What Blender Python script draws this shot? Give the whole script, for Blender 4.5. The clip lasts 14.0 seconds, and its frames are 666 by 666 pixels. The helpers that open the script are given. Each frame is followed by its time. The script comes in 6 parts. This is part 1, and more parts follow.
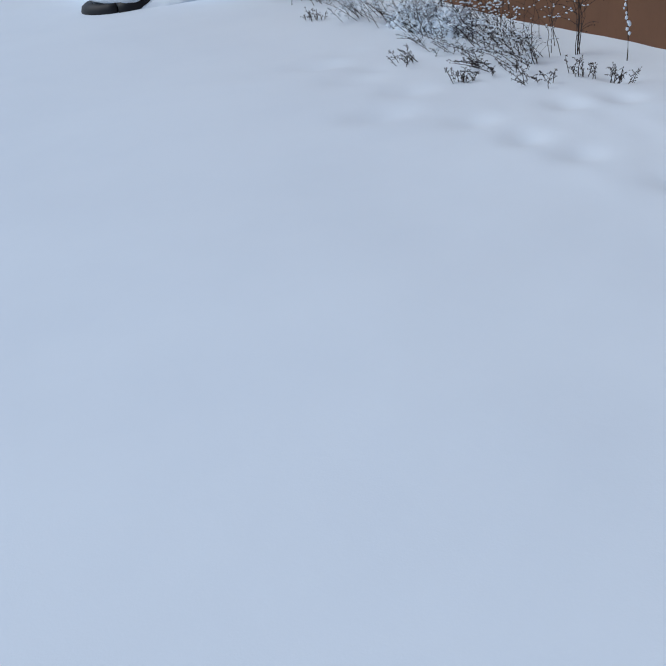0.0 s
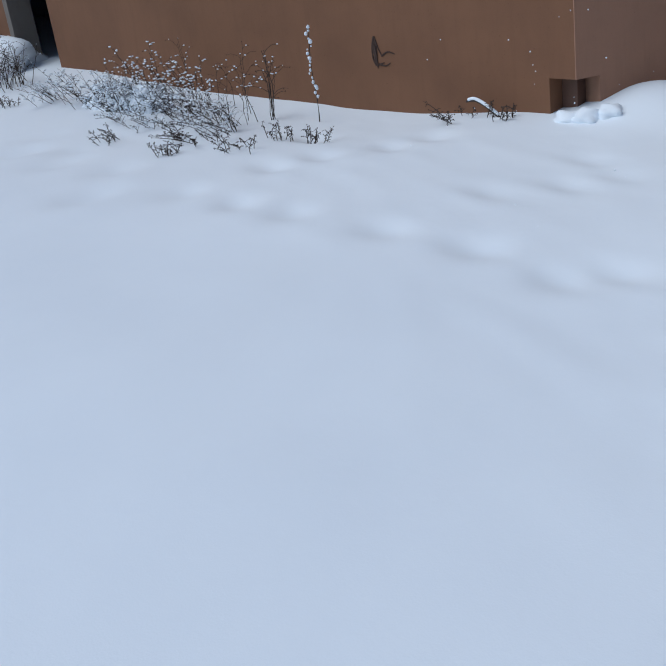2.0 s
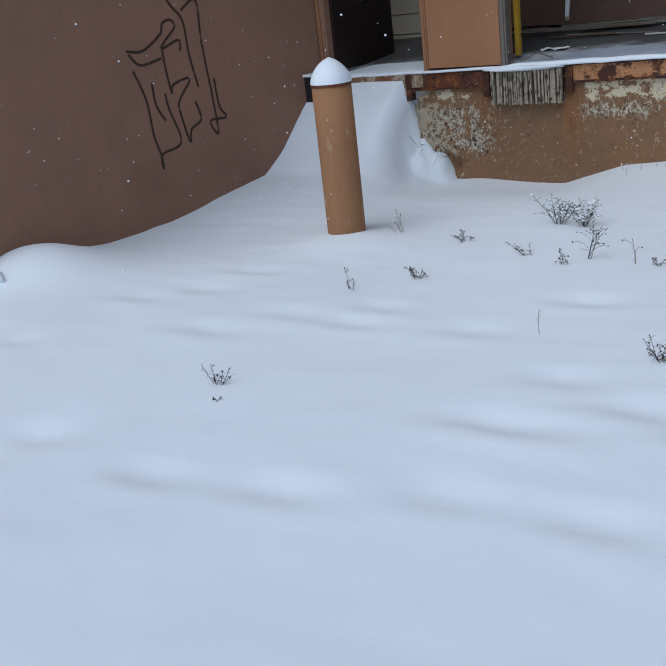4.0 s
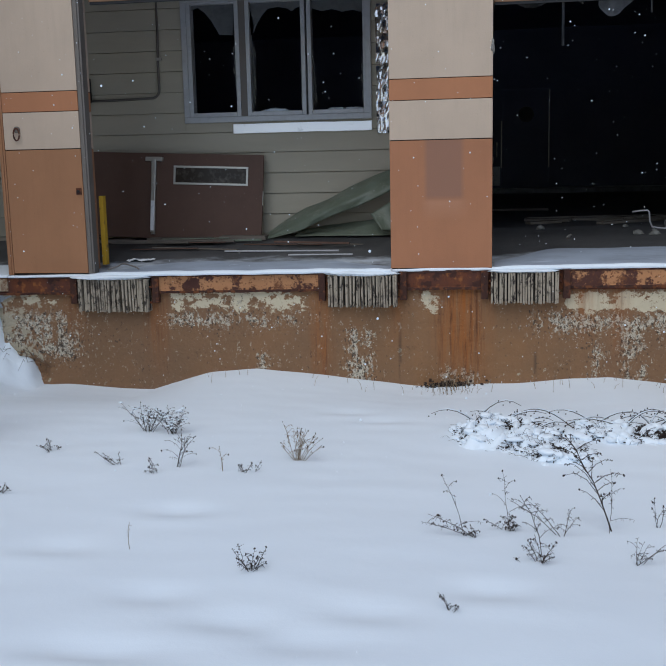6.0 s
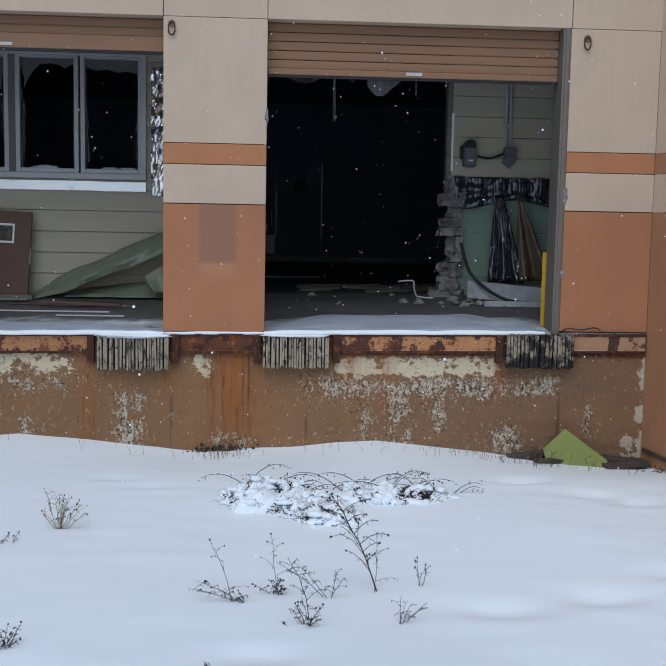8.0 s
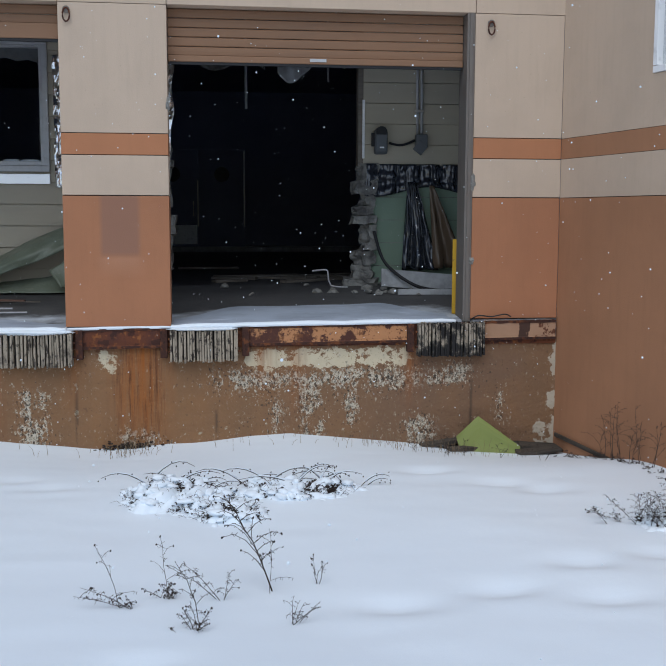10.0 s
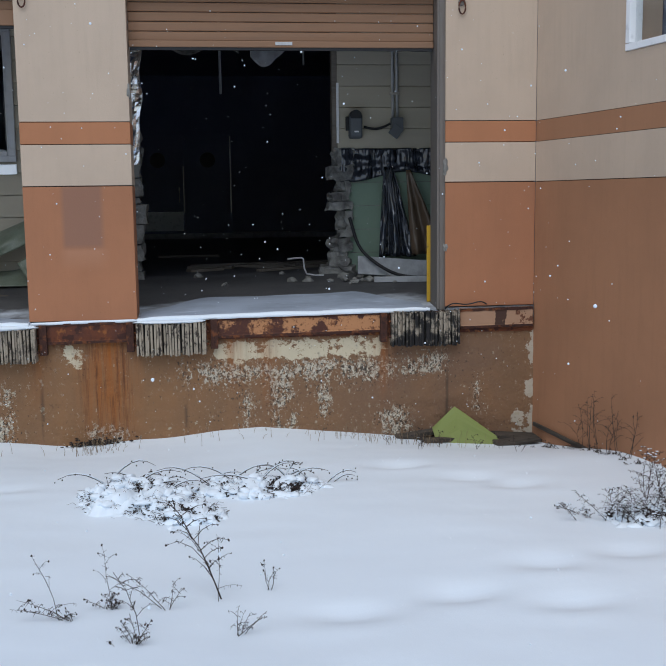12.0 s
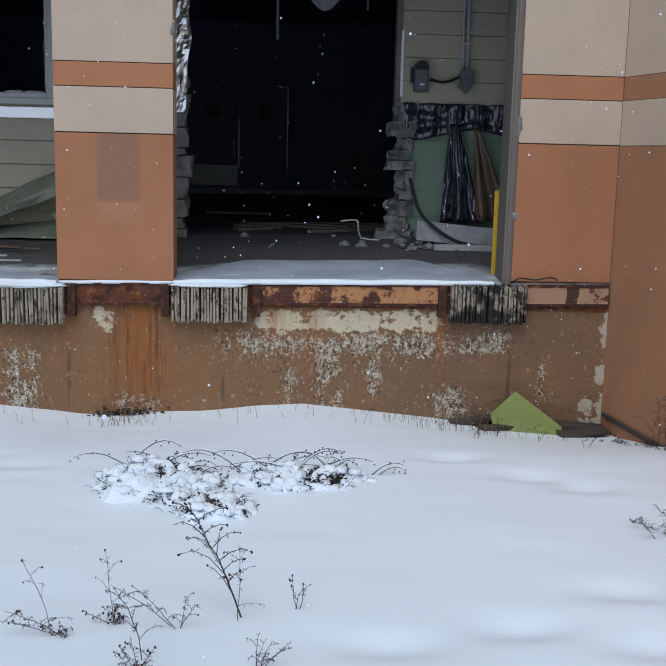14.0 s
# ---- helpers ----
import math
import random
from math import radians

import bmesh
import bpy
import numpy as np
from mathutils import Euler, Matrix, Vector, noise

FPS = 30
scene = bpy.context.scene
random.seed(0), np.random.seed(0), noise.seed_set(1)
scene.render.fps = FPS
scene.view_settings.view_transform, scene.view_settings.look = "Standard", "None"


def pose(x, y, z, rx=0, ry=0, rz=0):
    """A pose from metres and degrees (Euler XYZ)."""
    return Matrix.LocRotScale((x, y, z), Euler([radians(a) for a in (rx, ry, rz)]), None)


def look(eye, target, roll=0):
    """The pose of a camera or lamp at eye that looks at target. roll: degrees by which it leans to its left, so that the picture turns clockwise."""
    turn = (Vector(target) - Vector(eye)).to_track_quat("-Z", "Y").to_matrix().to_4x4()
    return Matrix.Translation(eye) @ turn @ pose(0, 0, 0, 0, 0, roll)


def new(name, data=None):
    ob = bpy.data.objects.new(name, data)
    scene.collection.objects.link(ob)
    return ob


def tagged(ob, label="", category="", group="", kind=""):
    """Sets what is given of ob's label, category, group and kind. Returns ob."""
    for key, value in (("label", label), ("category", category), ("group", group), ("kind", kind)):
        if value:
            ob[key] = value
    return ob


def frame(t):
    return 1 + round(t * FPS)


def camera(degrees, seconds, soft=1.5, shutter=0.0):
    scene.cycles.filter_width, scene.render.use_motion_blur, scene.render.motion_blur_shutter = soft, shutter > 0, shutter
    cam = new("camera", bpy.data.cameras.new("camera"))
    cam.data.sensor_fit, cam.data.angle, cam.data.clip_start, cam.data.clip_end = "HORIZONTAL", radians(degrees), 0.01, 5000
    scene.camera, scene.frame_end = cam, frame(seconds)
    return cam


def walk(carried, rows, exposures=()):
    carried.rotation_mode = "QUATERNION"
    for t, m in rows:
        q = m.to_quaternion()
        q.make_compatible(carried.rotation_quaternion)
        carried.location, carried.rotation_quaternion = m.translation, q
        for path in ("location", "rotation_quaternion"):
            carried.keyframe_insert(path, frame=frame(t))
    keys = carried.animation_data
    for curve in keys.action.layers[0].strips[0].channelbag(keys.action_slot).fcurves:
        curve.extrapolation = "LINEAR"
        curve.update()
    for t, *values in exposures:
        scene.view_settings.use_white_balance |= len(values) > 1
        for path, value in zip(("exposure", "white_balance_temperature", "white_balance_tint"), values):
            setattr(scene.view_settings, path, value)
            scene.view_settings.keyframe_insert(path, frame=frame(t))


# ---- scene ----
# ---- camera and its way ----
cam = camera(36.5, 14.0, soft=1.3)
WAY = [
    (0.0, pose(0.00, -8.83, 1.88, 90 - 26.3, 6.2, 83.0)),
    (0.5, pose(0.01, -8.83, 1.88, 90 - 25.5, 6.6, 80.1)),
    (1.0, pose(0.02, -8.83, 1.88, 90 - 24.9, 6.9, 76.5)),
    (1.5, pose(0.03, -8.82, 1.88, 90 - 24.5, 7.3, 71.8)),
    (2.0, pose(0.04, -8.82, 1.88, 90 - 24.4, 7.4, 66.0)),
    (2.2, pose(0.04, -8.82, 1.88, 90 - 24.3, 7.3, 63.6)),
    (4.3, look((0.04, -8.816, 1.887), (-0.883, -7.157, 1.258), -6.1)),
    (4.5, look((0.017, -8.807, 1.890), (-0.837, -7.101, 1.290), -5.6)),
    (5.0, look((0.011, -8.781, 1.894), (-0.651, -6.962, 1.392), -3.9)),
    (5.5, look((0.030, -8.762, 1.911), (-0.455, -6.866, 1.499), -2.6)),
    (6.0, look((0.036, -8.760, 1.935), (-0.282, -6.817, 1.594), -1.3)),
    (6.5, look((0.034, -8.750, 1.938), (-0.139, -6.778, 1.655), -0.4)),
    (7.0, look((0.043, -8.757, 1.940), (-0.012, -6.773, 1.694), 0.3)),
    (7.5, look((0.036, -8.753, 1.932), (0.083, -6.766, 1.709), 0.9)),
    (8.0, look((0.062, -8.737, 1.908), (0.184, -6.752, 1.696), 1.1)),
    (8.5, look((0.091, -8.716, 1.905), (0.271, -6.736, 1.687), 1.1)),
    (9.0, look((0.125, -8.680, 1.908), (0.347, -6.705, 1.684), 0.8)),
    (9.2, look((0.160, -8.671, 1.907), (0.387, -6.696, 1.682), 0.7)),
    (11.3, look((0.548, -8.498, 1.959), (0.798, -6.530, 1.705), -0.7)),
    (11.5, look((0.572, -8.476, 1.959), (0.818, -6.508, 1.703), -0.8)),
    (12.0, look((0.618, -8.441, 1.968), (0.854, -6.474, 1.699), -0.7)),
    (12.5, look((0.640, -8.389, 1.968), (0.863, -6.422, 1.682), -0.4)),
    (13.0, look((0.644, -8.323, 1.950), (0.852, -6.357, 1.647), -0.1)),
    (13.5, look((0.630, -8.113, 1.885), (0.810, -6.150, 1.546), 0.9)),
    (14.0, look((0.716, -7.697, 1.960), (0.846, -5.732, 1.610), 1.4)),
]
walk(cam, WAY, exposures=[(0.0, -0.18), (2.2, -0.10), (4.5, -0.12), (5.5, -0.12), (7.5, -0.05), (12.0, 0.0), (14.0, 0.0)])

# ---- sky and light: an overcast winter day ----
world = bpy.data.worlds.new("sky")
scene.world = world
world.use_nodes = True
wn = world.node_tree
sky = wn.nodes.new("ShaderNodeTexSky")
sky.sky_type = "NISHITA"
sky.sun_disc = False
sky.sun_elevation = radians(56)
sky.sun_rotation = radians(200)
sky.air_density, sky.dust_density, sky.ozone_density = 1.0, 1.2, 1.3
wn.links.new(sky.outputs[0], wn.nodes["Background"].inputs[0])
wn.nodes["Background"].inputs[1].default_value = 0.115
sun_data = bpy.data.lights.new("sun", "SUN")
sun_data.energy, sun_data.angle, sun_data.color = 1.5, radians(60), (0.905, 0.97, 1.0)
sun = new("sun", sun_data)
sun.matrix_world = look((-3.5, -12.2, 18.5), (0, 0, 0))


# ---- materials ----
def material(name, base, rough=0.8, metal=0.0, spec=0.3):
    m = bpy.data.materials.new(name)
    m.use_nodes = True
    b = m.node_tree.nodes["Principled BSDF"]
    b.inputs["Base Color"].default_value = (*base, 1)
    b.inputs["Roughness"].default_value = rough
    b.inputs["Metallic"].default_value = metal
    b.inputs["Specular IOR Level"].default_value = spec
    return m


def node(m, kind, **sockets):
    n = m.node_tree.nodes.new(kind)
    for k, v in sockets.items():
        n.inputs[k.replace("_", " ")].default_value = v
    return n


def coords(m, scale=(1, 1, 1), world_space=False):
    """Object coordinates, or world ones for alike pieces on one mesh."""
    tc = node(m, "ShaderNodeNewGeometry" if world_space else "ShaderNodeTexCoord")
    mp = node(m, "ShaderNodeMapping")
    mp.inputs["Scale"].default_value = scale
    m.node_tree.links.new(tc.outputs["Position" if world_space else "Object"], mp.inputs["Vector"])
    return mp.outputs[0]


def noise_mask(m, scale, lo, hi, detail=6.0, stretch=(1, 1, 1), rough=0.6, world_space=False):
    L = m.node_tree.links
    n = node(m, "ShaderNodeTexNoise", Scale=scale, Detail=detail, Roughness=rough)
    L.new(coords(m, stretch, world_space), n.inputs["Vector"])
    r = node(m, "ShaderNodeMapRange")
    r.inputs["From Min"].default_value, r.inputs["From Max"].default_value = lo, hi
    L.new(n.outputs[0], r.inputs["Value"])
    return r.outputs[0]


def gated(m, scale, gate, weight, lo, hi, detail=10.0, stretch=(1, 1, 1), rough=0.68):
    """Patches with crisp edges that grow where gate is 1."""
    L = m.node_tree.links
    n = node(m, "ShaderNodeTexNoise", Scale=scale, Detail=detail, Roughness=rough)
    L.new(coords(m, stretch), n.inputs["Vector"])
    k = node(m, "ShaderNodeMath")
    k.operation = "MULTIPLY_ADD"
    k.inputs[1].default_value = weight
    L.new(gate, k.inputs[0])
    L.new(n.outputs[0], k.inputs[2])
    r = node(m, "ShaderNodeMapRange")
    r.inputs["From Min"].default_value, r.inputs["From Max"].default_value = lo + weight, hi + weight
    L.new(k.outputs[0], r.inputs["Value"])
    return r.outputs[0]


def layer(m, mask, colour, amount=1.0):
    """Lays a colour over what the base colour is so far, where mask is 1."""
    L = m.node_tree.links
    b = m.node_tree.nodes["Principled BSDF"]
    mix = node(m, "ShaderNodeMix")
    mix.data_type = "RGBA"
    sock = b.inputs["Base Color"]
    if sock.is_linked:
        L.new(sock.links[0].from_socket, mix.inputs[6])
    else:
        mix.inputs[6].default_value = sock.default_value
    mix.inputs[7].default_value = (*colour, 1)
    if amount < 1:
        mul = node(m, "ShaderNodeMath")
        mul.operation = "MULTIPLY"
        mul.inputs[1].default_value = amount
        L.new(mask, mul.inputs[0])
        mask = mul.outputs[0]
    L.new(mask, mix.inputs[0])
    L.new(mix.outputs[2], sock)
    return mix


def times(m, a, b):
    n = node(m, "ShaderNodeMath")
    n.operation = "MULTIPLY"
    m.node_tree.links.new(a, n.inputs[0])
    m.node_tree.links.new(b, n.inputs[1])
    return n.outputs[0]


def bump(m, scale, strength, distance=0.01, detail=5.0, stretch=(1, 1, 1)):
    L = m.node_tree.links
    n = node(m, "ShaderNodeTexNoise", Scale=scale, Detail=detail)
    L.new(coords(m, stretch), n.inputs["Vector"])
    bp = node(m, "ShaderNodeBump", Strength=strength, Distance=distance)
    L.new(n.outputs[0], bp.inputs["Height"])
    b = m.node_tree.nodes["Principled BSDF"]
    if b.inputs["Normal"].is_linked:
        L.new(b.inputs["Normal"].links[0].from_socket, bp.inputs["Normal"])
    L.new(bp.outputs[0], b.inputs["Normal"])


def span(m, axis, a, b, c, d):
    """A mask along one axis of the object: rises from a to b, falls from c to d."""
    L = m.node_tree.links
    sep = node(m, "ShaderNodeSeparateXYZ")
    L.new(coords(m), sep.inputs[0])
    up, down = node(m, "ShaderNodeMapRange"), node(m, "ShaderNodeMapRange")
    for r, lo, hi, t0, t1 in ((up, a, b, 0, 1), (down, c, d, 1, 0)):
        r.inputs["From Min"].default_value, r.inputs["From Max"].default_value = lo, hi
        r.inputs["To Min"].default_value, r.inputs["To Max"].default_value = t0, t1
        L.new(sep.outputs["XYZ".index(axis)], r.inputs["Value"])
    return times(m, up.outputs[0], down.outputs[0])


def stucco(name, base, stain):
    m = material(name, base, 0.85)
    layer(m, noise_mask(m, 1.3, 0.42, 0.70, 8), tuple(c * 0.95 for c in stain), 0.75)
    layer(m, noise_mask(m, 5.0, 0.5, 0.8, stretch=(3, 3, 0.35)), tuple(c * 0.93 for c in stain), 0.45)
    layer(m, noise_mask(m, 60, 0.64, 0.7), tuple(c * 0.5 for c in base), 0.5)
    bump(m, 90, 0.25, 0.004)
    bump(m, 6, 0.15, 0.01)
    return m


M = {}
M["snow"] = material("snow", (0.808, 0.88, 0.945), 0.6, spec=0.25)
M["snow"].node_tree.nodes["Principled BSDF"].inputs["Subsurface Weight"].default_value = 0.0
layer(M["snow"], noise_mask(M["snow"], 0.8, 0.4, 0.8), (0.755, 0.83, 0.905), 0.6)
bump(M["snow"], 4.5, 0.14, 0.03)
bump(M["snow"], 120, 0.18, 0.003)
# thin wet snow, its colour also darkened for the shade under the roof
M["thin_shaded_snow"] = material("thin_wet_shaded_snow", (0.37, 0.42, 0.50), 0.55, spec=0.3)
layer(M["thin_shaded_snow"], noise_mask(M["thin_shaded_snow"], 2.2, 0.42, 0.72, 8, (0.8, 1.4, 1), 0.65), (0.21, 0.235, 0.28), 0.85)
layer(M["thin_shaded_snow"], noise_mask(M["thin_shaded_snow"], 7, 0.60, 0.70, 6, (0.5, 1.4, 1)), (0.60, 0.66, 0.75), 0.5)
bump(M["thin_shaded_snow"], 60, 0.2, 0.004)
M["terracotta"] = stucco("terracotta_paint", (0.41, 0.181, 0.0945), (0.357, 0.16, 0.0864))
M["orange"] = stucco("orange_band_paint", (0.452, 0.197, 0.099), (0.399, 0.175, 0.09))
M["beige"] = stucco("beige_paint", (0.56, 0.437, 0.335), (0.50, 0.392, 0.302))
M["side_brown"] = stucco("tan_brown_paint", (0.394, 0.192, 0.103), (0.331, 0.163, 0.0882))
M["side_beige"] = stucco("side_beige_paint", (0.57, 0.442, 0.335), (0.505, 0.395, 0.302))
M["side_orange"] = stucco("side_band_paint", (0.389, 0.192, 0.104), (0.336, 0.169, 0.0918))
M["brown"] = stucco("brown_paint", (0.315, 0.172, 0.115), (0.255, 0.142, 0.098))
M["wing"] = stucco("wing_brown_paint", (0.20, 0.097, 0.054), (0.165, 0.08, 0.046))
M["tan"] = stucco("tan_pier_paint", (0.378, 0.184, 0.0945), (0.32, 0.156, 0.081))
M["marked"] = stucco("marked_terracotta_paint", (0.41, 0.181, 0.0945), (0.357, 0.16, 0.0864))
layer(M["marked"], times(M["marked"], span(M["marked"], "X", 0.285, 0.325, 0.60, 0.64), span(M["marked"], "Z", 1.545, 1.60, 2.05, 2.2)), (0.285, 0.148, 0.10), 0.9)
layer(M["marked"], times(M["marked"], span(M["marked"], "X", 0.26, 0.34, 0.58, 0.68), span(M["marked"], "Z", 1.38, 1.53, 1.545, 1.575)), (0.45, 0.225, 0.135), 0.6)
M["joint"] = material("joint_sealant", (0.05, 0.035, 0.03), 0.9)
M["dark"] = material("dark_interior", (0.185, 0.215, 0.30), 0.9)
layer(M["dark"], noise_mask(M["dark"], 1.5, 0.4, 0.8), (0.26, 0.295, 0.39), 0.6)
M["concrete_floor"] = material("wet_concrete", (0.095, 0.094, 0.095), 0.6)
layer(M["concrete_floor"], noise_mask(M["concrete_floor"], 2.5, 0.4, 0.75), (0.05, 0.05, 0.053), 0.85)
layer(M["concrete_floor"], noise_mask(M["concrete_floor"], 40, 0.6, 0.7), (0.06, 0.06, 0.06), 0.6)
layer(M["concrete_floor"], gated(M["concrete_floor"], 3.0, span(M["concrete_floor"], "Y", -0.3, -0.2, 0.45, 1.0), 0.45, 0.32, 0.62, 10, (0.8, 1.2, 1), 0.7), (0.70, 0.76, 0.84), 0.7)
bump(M["concrete_floor"], 30, 0.3, 0.01)
M["siding"] = material("olive_siding", (0.50, 0.452, 0.355), 0.7)
layer(M["siding"], noise_mask(M["siding"], 3, 0.45, 0.8, stretch=(0.4, 1, 2)), (0.41, 0.37, 0.29), 0.6)
bump(M["siding"], 40, 0.15, 0.004, stretch=(0.2, 1, 1))
M["brown_steel"] = material("brown_shutter", (0.255, 0.142, 0.082), 0.6)
layer(M["brown_steel"], noise_mask(M["brown_steel"], 3, 0.5, 0.8, stretch=(0.5, 1, 4)), (0.20, 0.122, 0.08), 0.6)
M["grey_steel"] = material("grey_steel", (0.185, 0.165, 0.148), 0.6, 0.3)
layer(M["grey_steel"], noise_mask(M["grey_steel"], 9, 0.5, 0.7, stretch=(1, 1, 0.3)), (0.16, 0.13, 0.11), 0.7)
M["alu"] = material("window_aluminium", (0.50, 0.505, 0.515), 0.5, 0.3)
layer(M["alu"], noise_mask(M["alu"], 14, 0.5, 0.75), (0.38, 0.375, 0.37), 0.6)
M["rust"] = material("rusty_steel", (0.15, 0.048, 0.022), 0.85)
layer(M["rust"], noise_mask(M["rust"], 2.2, 0.46, 0.60, 8, (1, 1, 0.5)), (0.055, 0.027, 0.026), 0.9)
layer(M["rust"], noise_mask(M["rust"], 22, 0.55, 0.65), (0.33, 0.12, 0.035), 0.7)
layer(M["rust"], noise_mask(M["rust"], 9, 0.55, 0.60, 8), (0.045, 0.020, 0.017), 0.8)
bump(M["rust"], 45, 0.6, 0.008)
M["rust_paint"] = material("rusty_orange_paint", (0.47, 0.225, 0.105), 0.8)
layer(M["rust_paint"], noise_mask(M["rust_paint"], 3.2, 0.53, 0.56, 10, rough=0.72), (0.085, 0.034, 0.025))
layer(M["rust_paint"], noise_mask(M["rust_paint"], 16, 0.56, 0.60, 8, rough=0.72), (0.17, 0.065, 0.028), 0.9)
layer(M["rust_paint"], gated(M["rust_paint"], 9, span(M["rust_paint"], "Z", 0.5, 0.6, 0.79, 0.85), 0.14, 0.50, 0.53), (0.085, 0.032, 0.02))
layer(M["rust_paint"], gated(M["rust_paint"], 9, span(M["rust_paint"], "Z", 0.925, 0.97, 1.1, 1.2), 0.12, 0.51, 0.54), (0.075, 0.03, 0.022))
layer(M["rust_paint"], noise_mask(M["rust_paint"], 45, 0.6, 0.63), (0.10, 0.04, 0.022), 0.8)
bump(M["rust_paint"], 45, 0.5, 0.006)
M["rust_dark"] = material("dark_scaly_rust", (0.06, 0.026, 0.019), 0.9)
layer(M["rust_dark"], noise_mask(M["rust_dark"], 14, 0.52, 0.60, 8), (0.20, 0.068, 0.026), 0.7)
layer(M["rust_dark"], noise_mask(M["rust_dark"], 34, 0.56, 0.62), (0.028, 0.015, 0.013), 0.8)
bump(M["rust_dark"], 50, 0.7, 0.008)
M["edge_beige"] = material("scuffed_beige_paint", (0.41, 0.245, 0.155), 0.8)
layer(M["edge_beige"], noise_mask(M["edge_beige"], 5, 0.45, 0.7), (0.36, 0.21, 0.13), 0.7)
layer(M["edge_beige"], gated(M["edge_beige"], 8, span(M["edge_beige"], "X", 3.02, 3.05, 3.12, 3.15), 0.3, 0.36, 0.38), (0.055, 0.028, 0.022), 0.95)
layer(M["edge_beige"], gated(M["edge_beige"], 12, span(M["edge_beige"], "X", 3.14, 3.2, 3.5, 3.6), 0.16, 0.50, 0.52), (0.12, 0.042, 0.022), 0.95)
bump(M["edge_beige"], 45, 0.3, 0.004)
M["rubber"] = material("weathered_rubber", (0.37, 0.315, 0.245), 0.9)
layer(M["rubber"], noise_mask(M["rubber"], 9, 0.45, 0.7, 6, (1, 1, 0.6), world_space=True), (0.27, 0.225, 0.175))
layer(M["rubber"], noise_mask(M["rubber"], 30, 0.535, 0.59, 6, (1.0, 1, 0.5), 0.7, world_space=True), (0.04, 0.032, 0.028))
layer(M["rubber"], noise_mask(M["rubber"], 5, 0.54, 0.62, 8, (1, 1, 1), 0.75, world_space=True), (0.09, 0.072, 0.06), 0.8)
bump(M["rubber"], 60, 0.6, 0.006)
M["rubber_black"] = material("blackened_rubber", (0.36, 0.31, 0.245), 0.85)
layer(M["rubber_black"], noise_mask(M["rubber_black"], 5, 0.42, 0.50, 8, (1, 1, 1), 0.75, world_space=True), (0.022, 0.021, 0.022))
layer(M["rubber_black"], noise_mask(M["rubber_black"], 30, 0.54, 0.6, 6, (1.2, 1, 0.5), world_space=True), (0.02, 0.019, 0.019))
bump(M["rubber_black"], 60, 0.6, 0.006)
M["rubber_dark"] = material("dark_rubber", (0.022, 0.02, 0.02), 0.85)
M["open_door"] = material("dark_door_paint", (0.020, 0.011, 0.010), 0.5)
layer(M["open_door"], noise_mask(M["open_door"], 4, 0.45, 0.75), (0.020, 0.012, 0.011), 0.7)
layer(M["open_door"], noise_mask(M["open_door"], 60, 0.70, 0.74), (0.16, 0.12, 0.1), 0.5)
M["yellow"] = material("yellow_paint", (0.55, 0.33, 0.03), 0.6)
layer(M["yellow"], noise_mask(M["yellow"], 12, 0.58, 0.66), (0.2, 0.12, 0.05))
M["door_brown"] = material("brown_door_paint", (0.135, 0.075, 0.055), 0.55)
layer(M["door_brown"], noise_mask(M["door_brown"], 4, 0.45, 0.75), (0.11, 0.06, 0.045), 0.7)
layer(M["door_brown"], noise_mask(M["door_brown"], 60, 0.68, 0.72), (0.3, 0.25, 0.2), 0.7)
M["chrome"] = material("brushed_metal", (0.55, 0.53, 0.48), 0.4, 0.7)
M["white_board"] = material("white_board", (0.88, 0.89, 0.90), 0.6)
layer(M["white_board"], noise_mask(M["white_board"], 8, 0.55, 0.66), (0.55, 0.56, 0.57), 0.6)
M["foil"] = material("silver_foil", (0.95, 0.96, 0.97), 0.22, 1.0)
bump(M["foil"], 6, 0.55, 0.04, 1.5)
M["foil_flat"] = material("silver_faced_board", (0.93, 0.94, 0.96), 0.38, 0.8)
layer(M["foil_flat"], noise_mask(M["foil_flat"], 8, 0.58, 0.68), (0.6, 0.61, 0.63), 0.6)
bump(M["foil_flat"], 6, 0.25, 0.02, 2.0)
M["pale_board"] = material("dirty_pale_board", (0.42, 0.43, 0.44), 0.7)
layer(M["pale_board"], noise_mask(M["pale_board"], 7, 0.45, 0.65), (0.27, 0.275, 0.28), 0.8)
M["green_board"] = material("faded_green_paint", (0.22, 0.30, 0.225), 0.75)
layer(M["green_board"], noise_mask(M["green_board"], 3, 0.45, 0.75), (0.175, 0.245, 0.185), 0.7)
layer(M["green_board"], noise_mask(M["green_board"], 30, 0.62, 0.68), (0.3, 0.33, 0.28), 0.5)
M["tarp"] = material("green_sheeting", (0.165, 0.19, 0.14), 0.3)
layer(M["tarp"], noise_mask(M["tarp"], 5, 0.45, 0.7), (0.21, 0.25, 0.20), 0.6)
# pale patches: highlights on the folds, painted into the colour
layer(M["tarp"], noise_mask(M["tarp"], 3, 0.56, 0.7, 8, (1, 1, 1), 0.7), (0.42, 0.44, 0.38), 0.55)
layer(M["tarp"], noise_mask(M["tarp"], 70, 0.6, 0.7), (0.42, 0.44, 0.38), 0.4)
bump(M["tarp"], 9, 0.35, 0.03)
M["block"] = material("broken_blockwork", (0.27, 0.265, 0.245), 0.9)
layer(M["block"], noise_mask(M["block"], 6, 0.45, 0.65), (0.11, 0.105, 0.1))
bump(M["block"], 25, 0.8, 0.02)
M["plastic"] = material("black_plastic_film", (0.028, 0.032, 0.042), 0.10, spec=1.0)
bump(M["plastic"], 7, 0.9, 0.06, 1.2, (2.4, 1, 0.7))
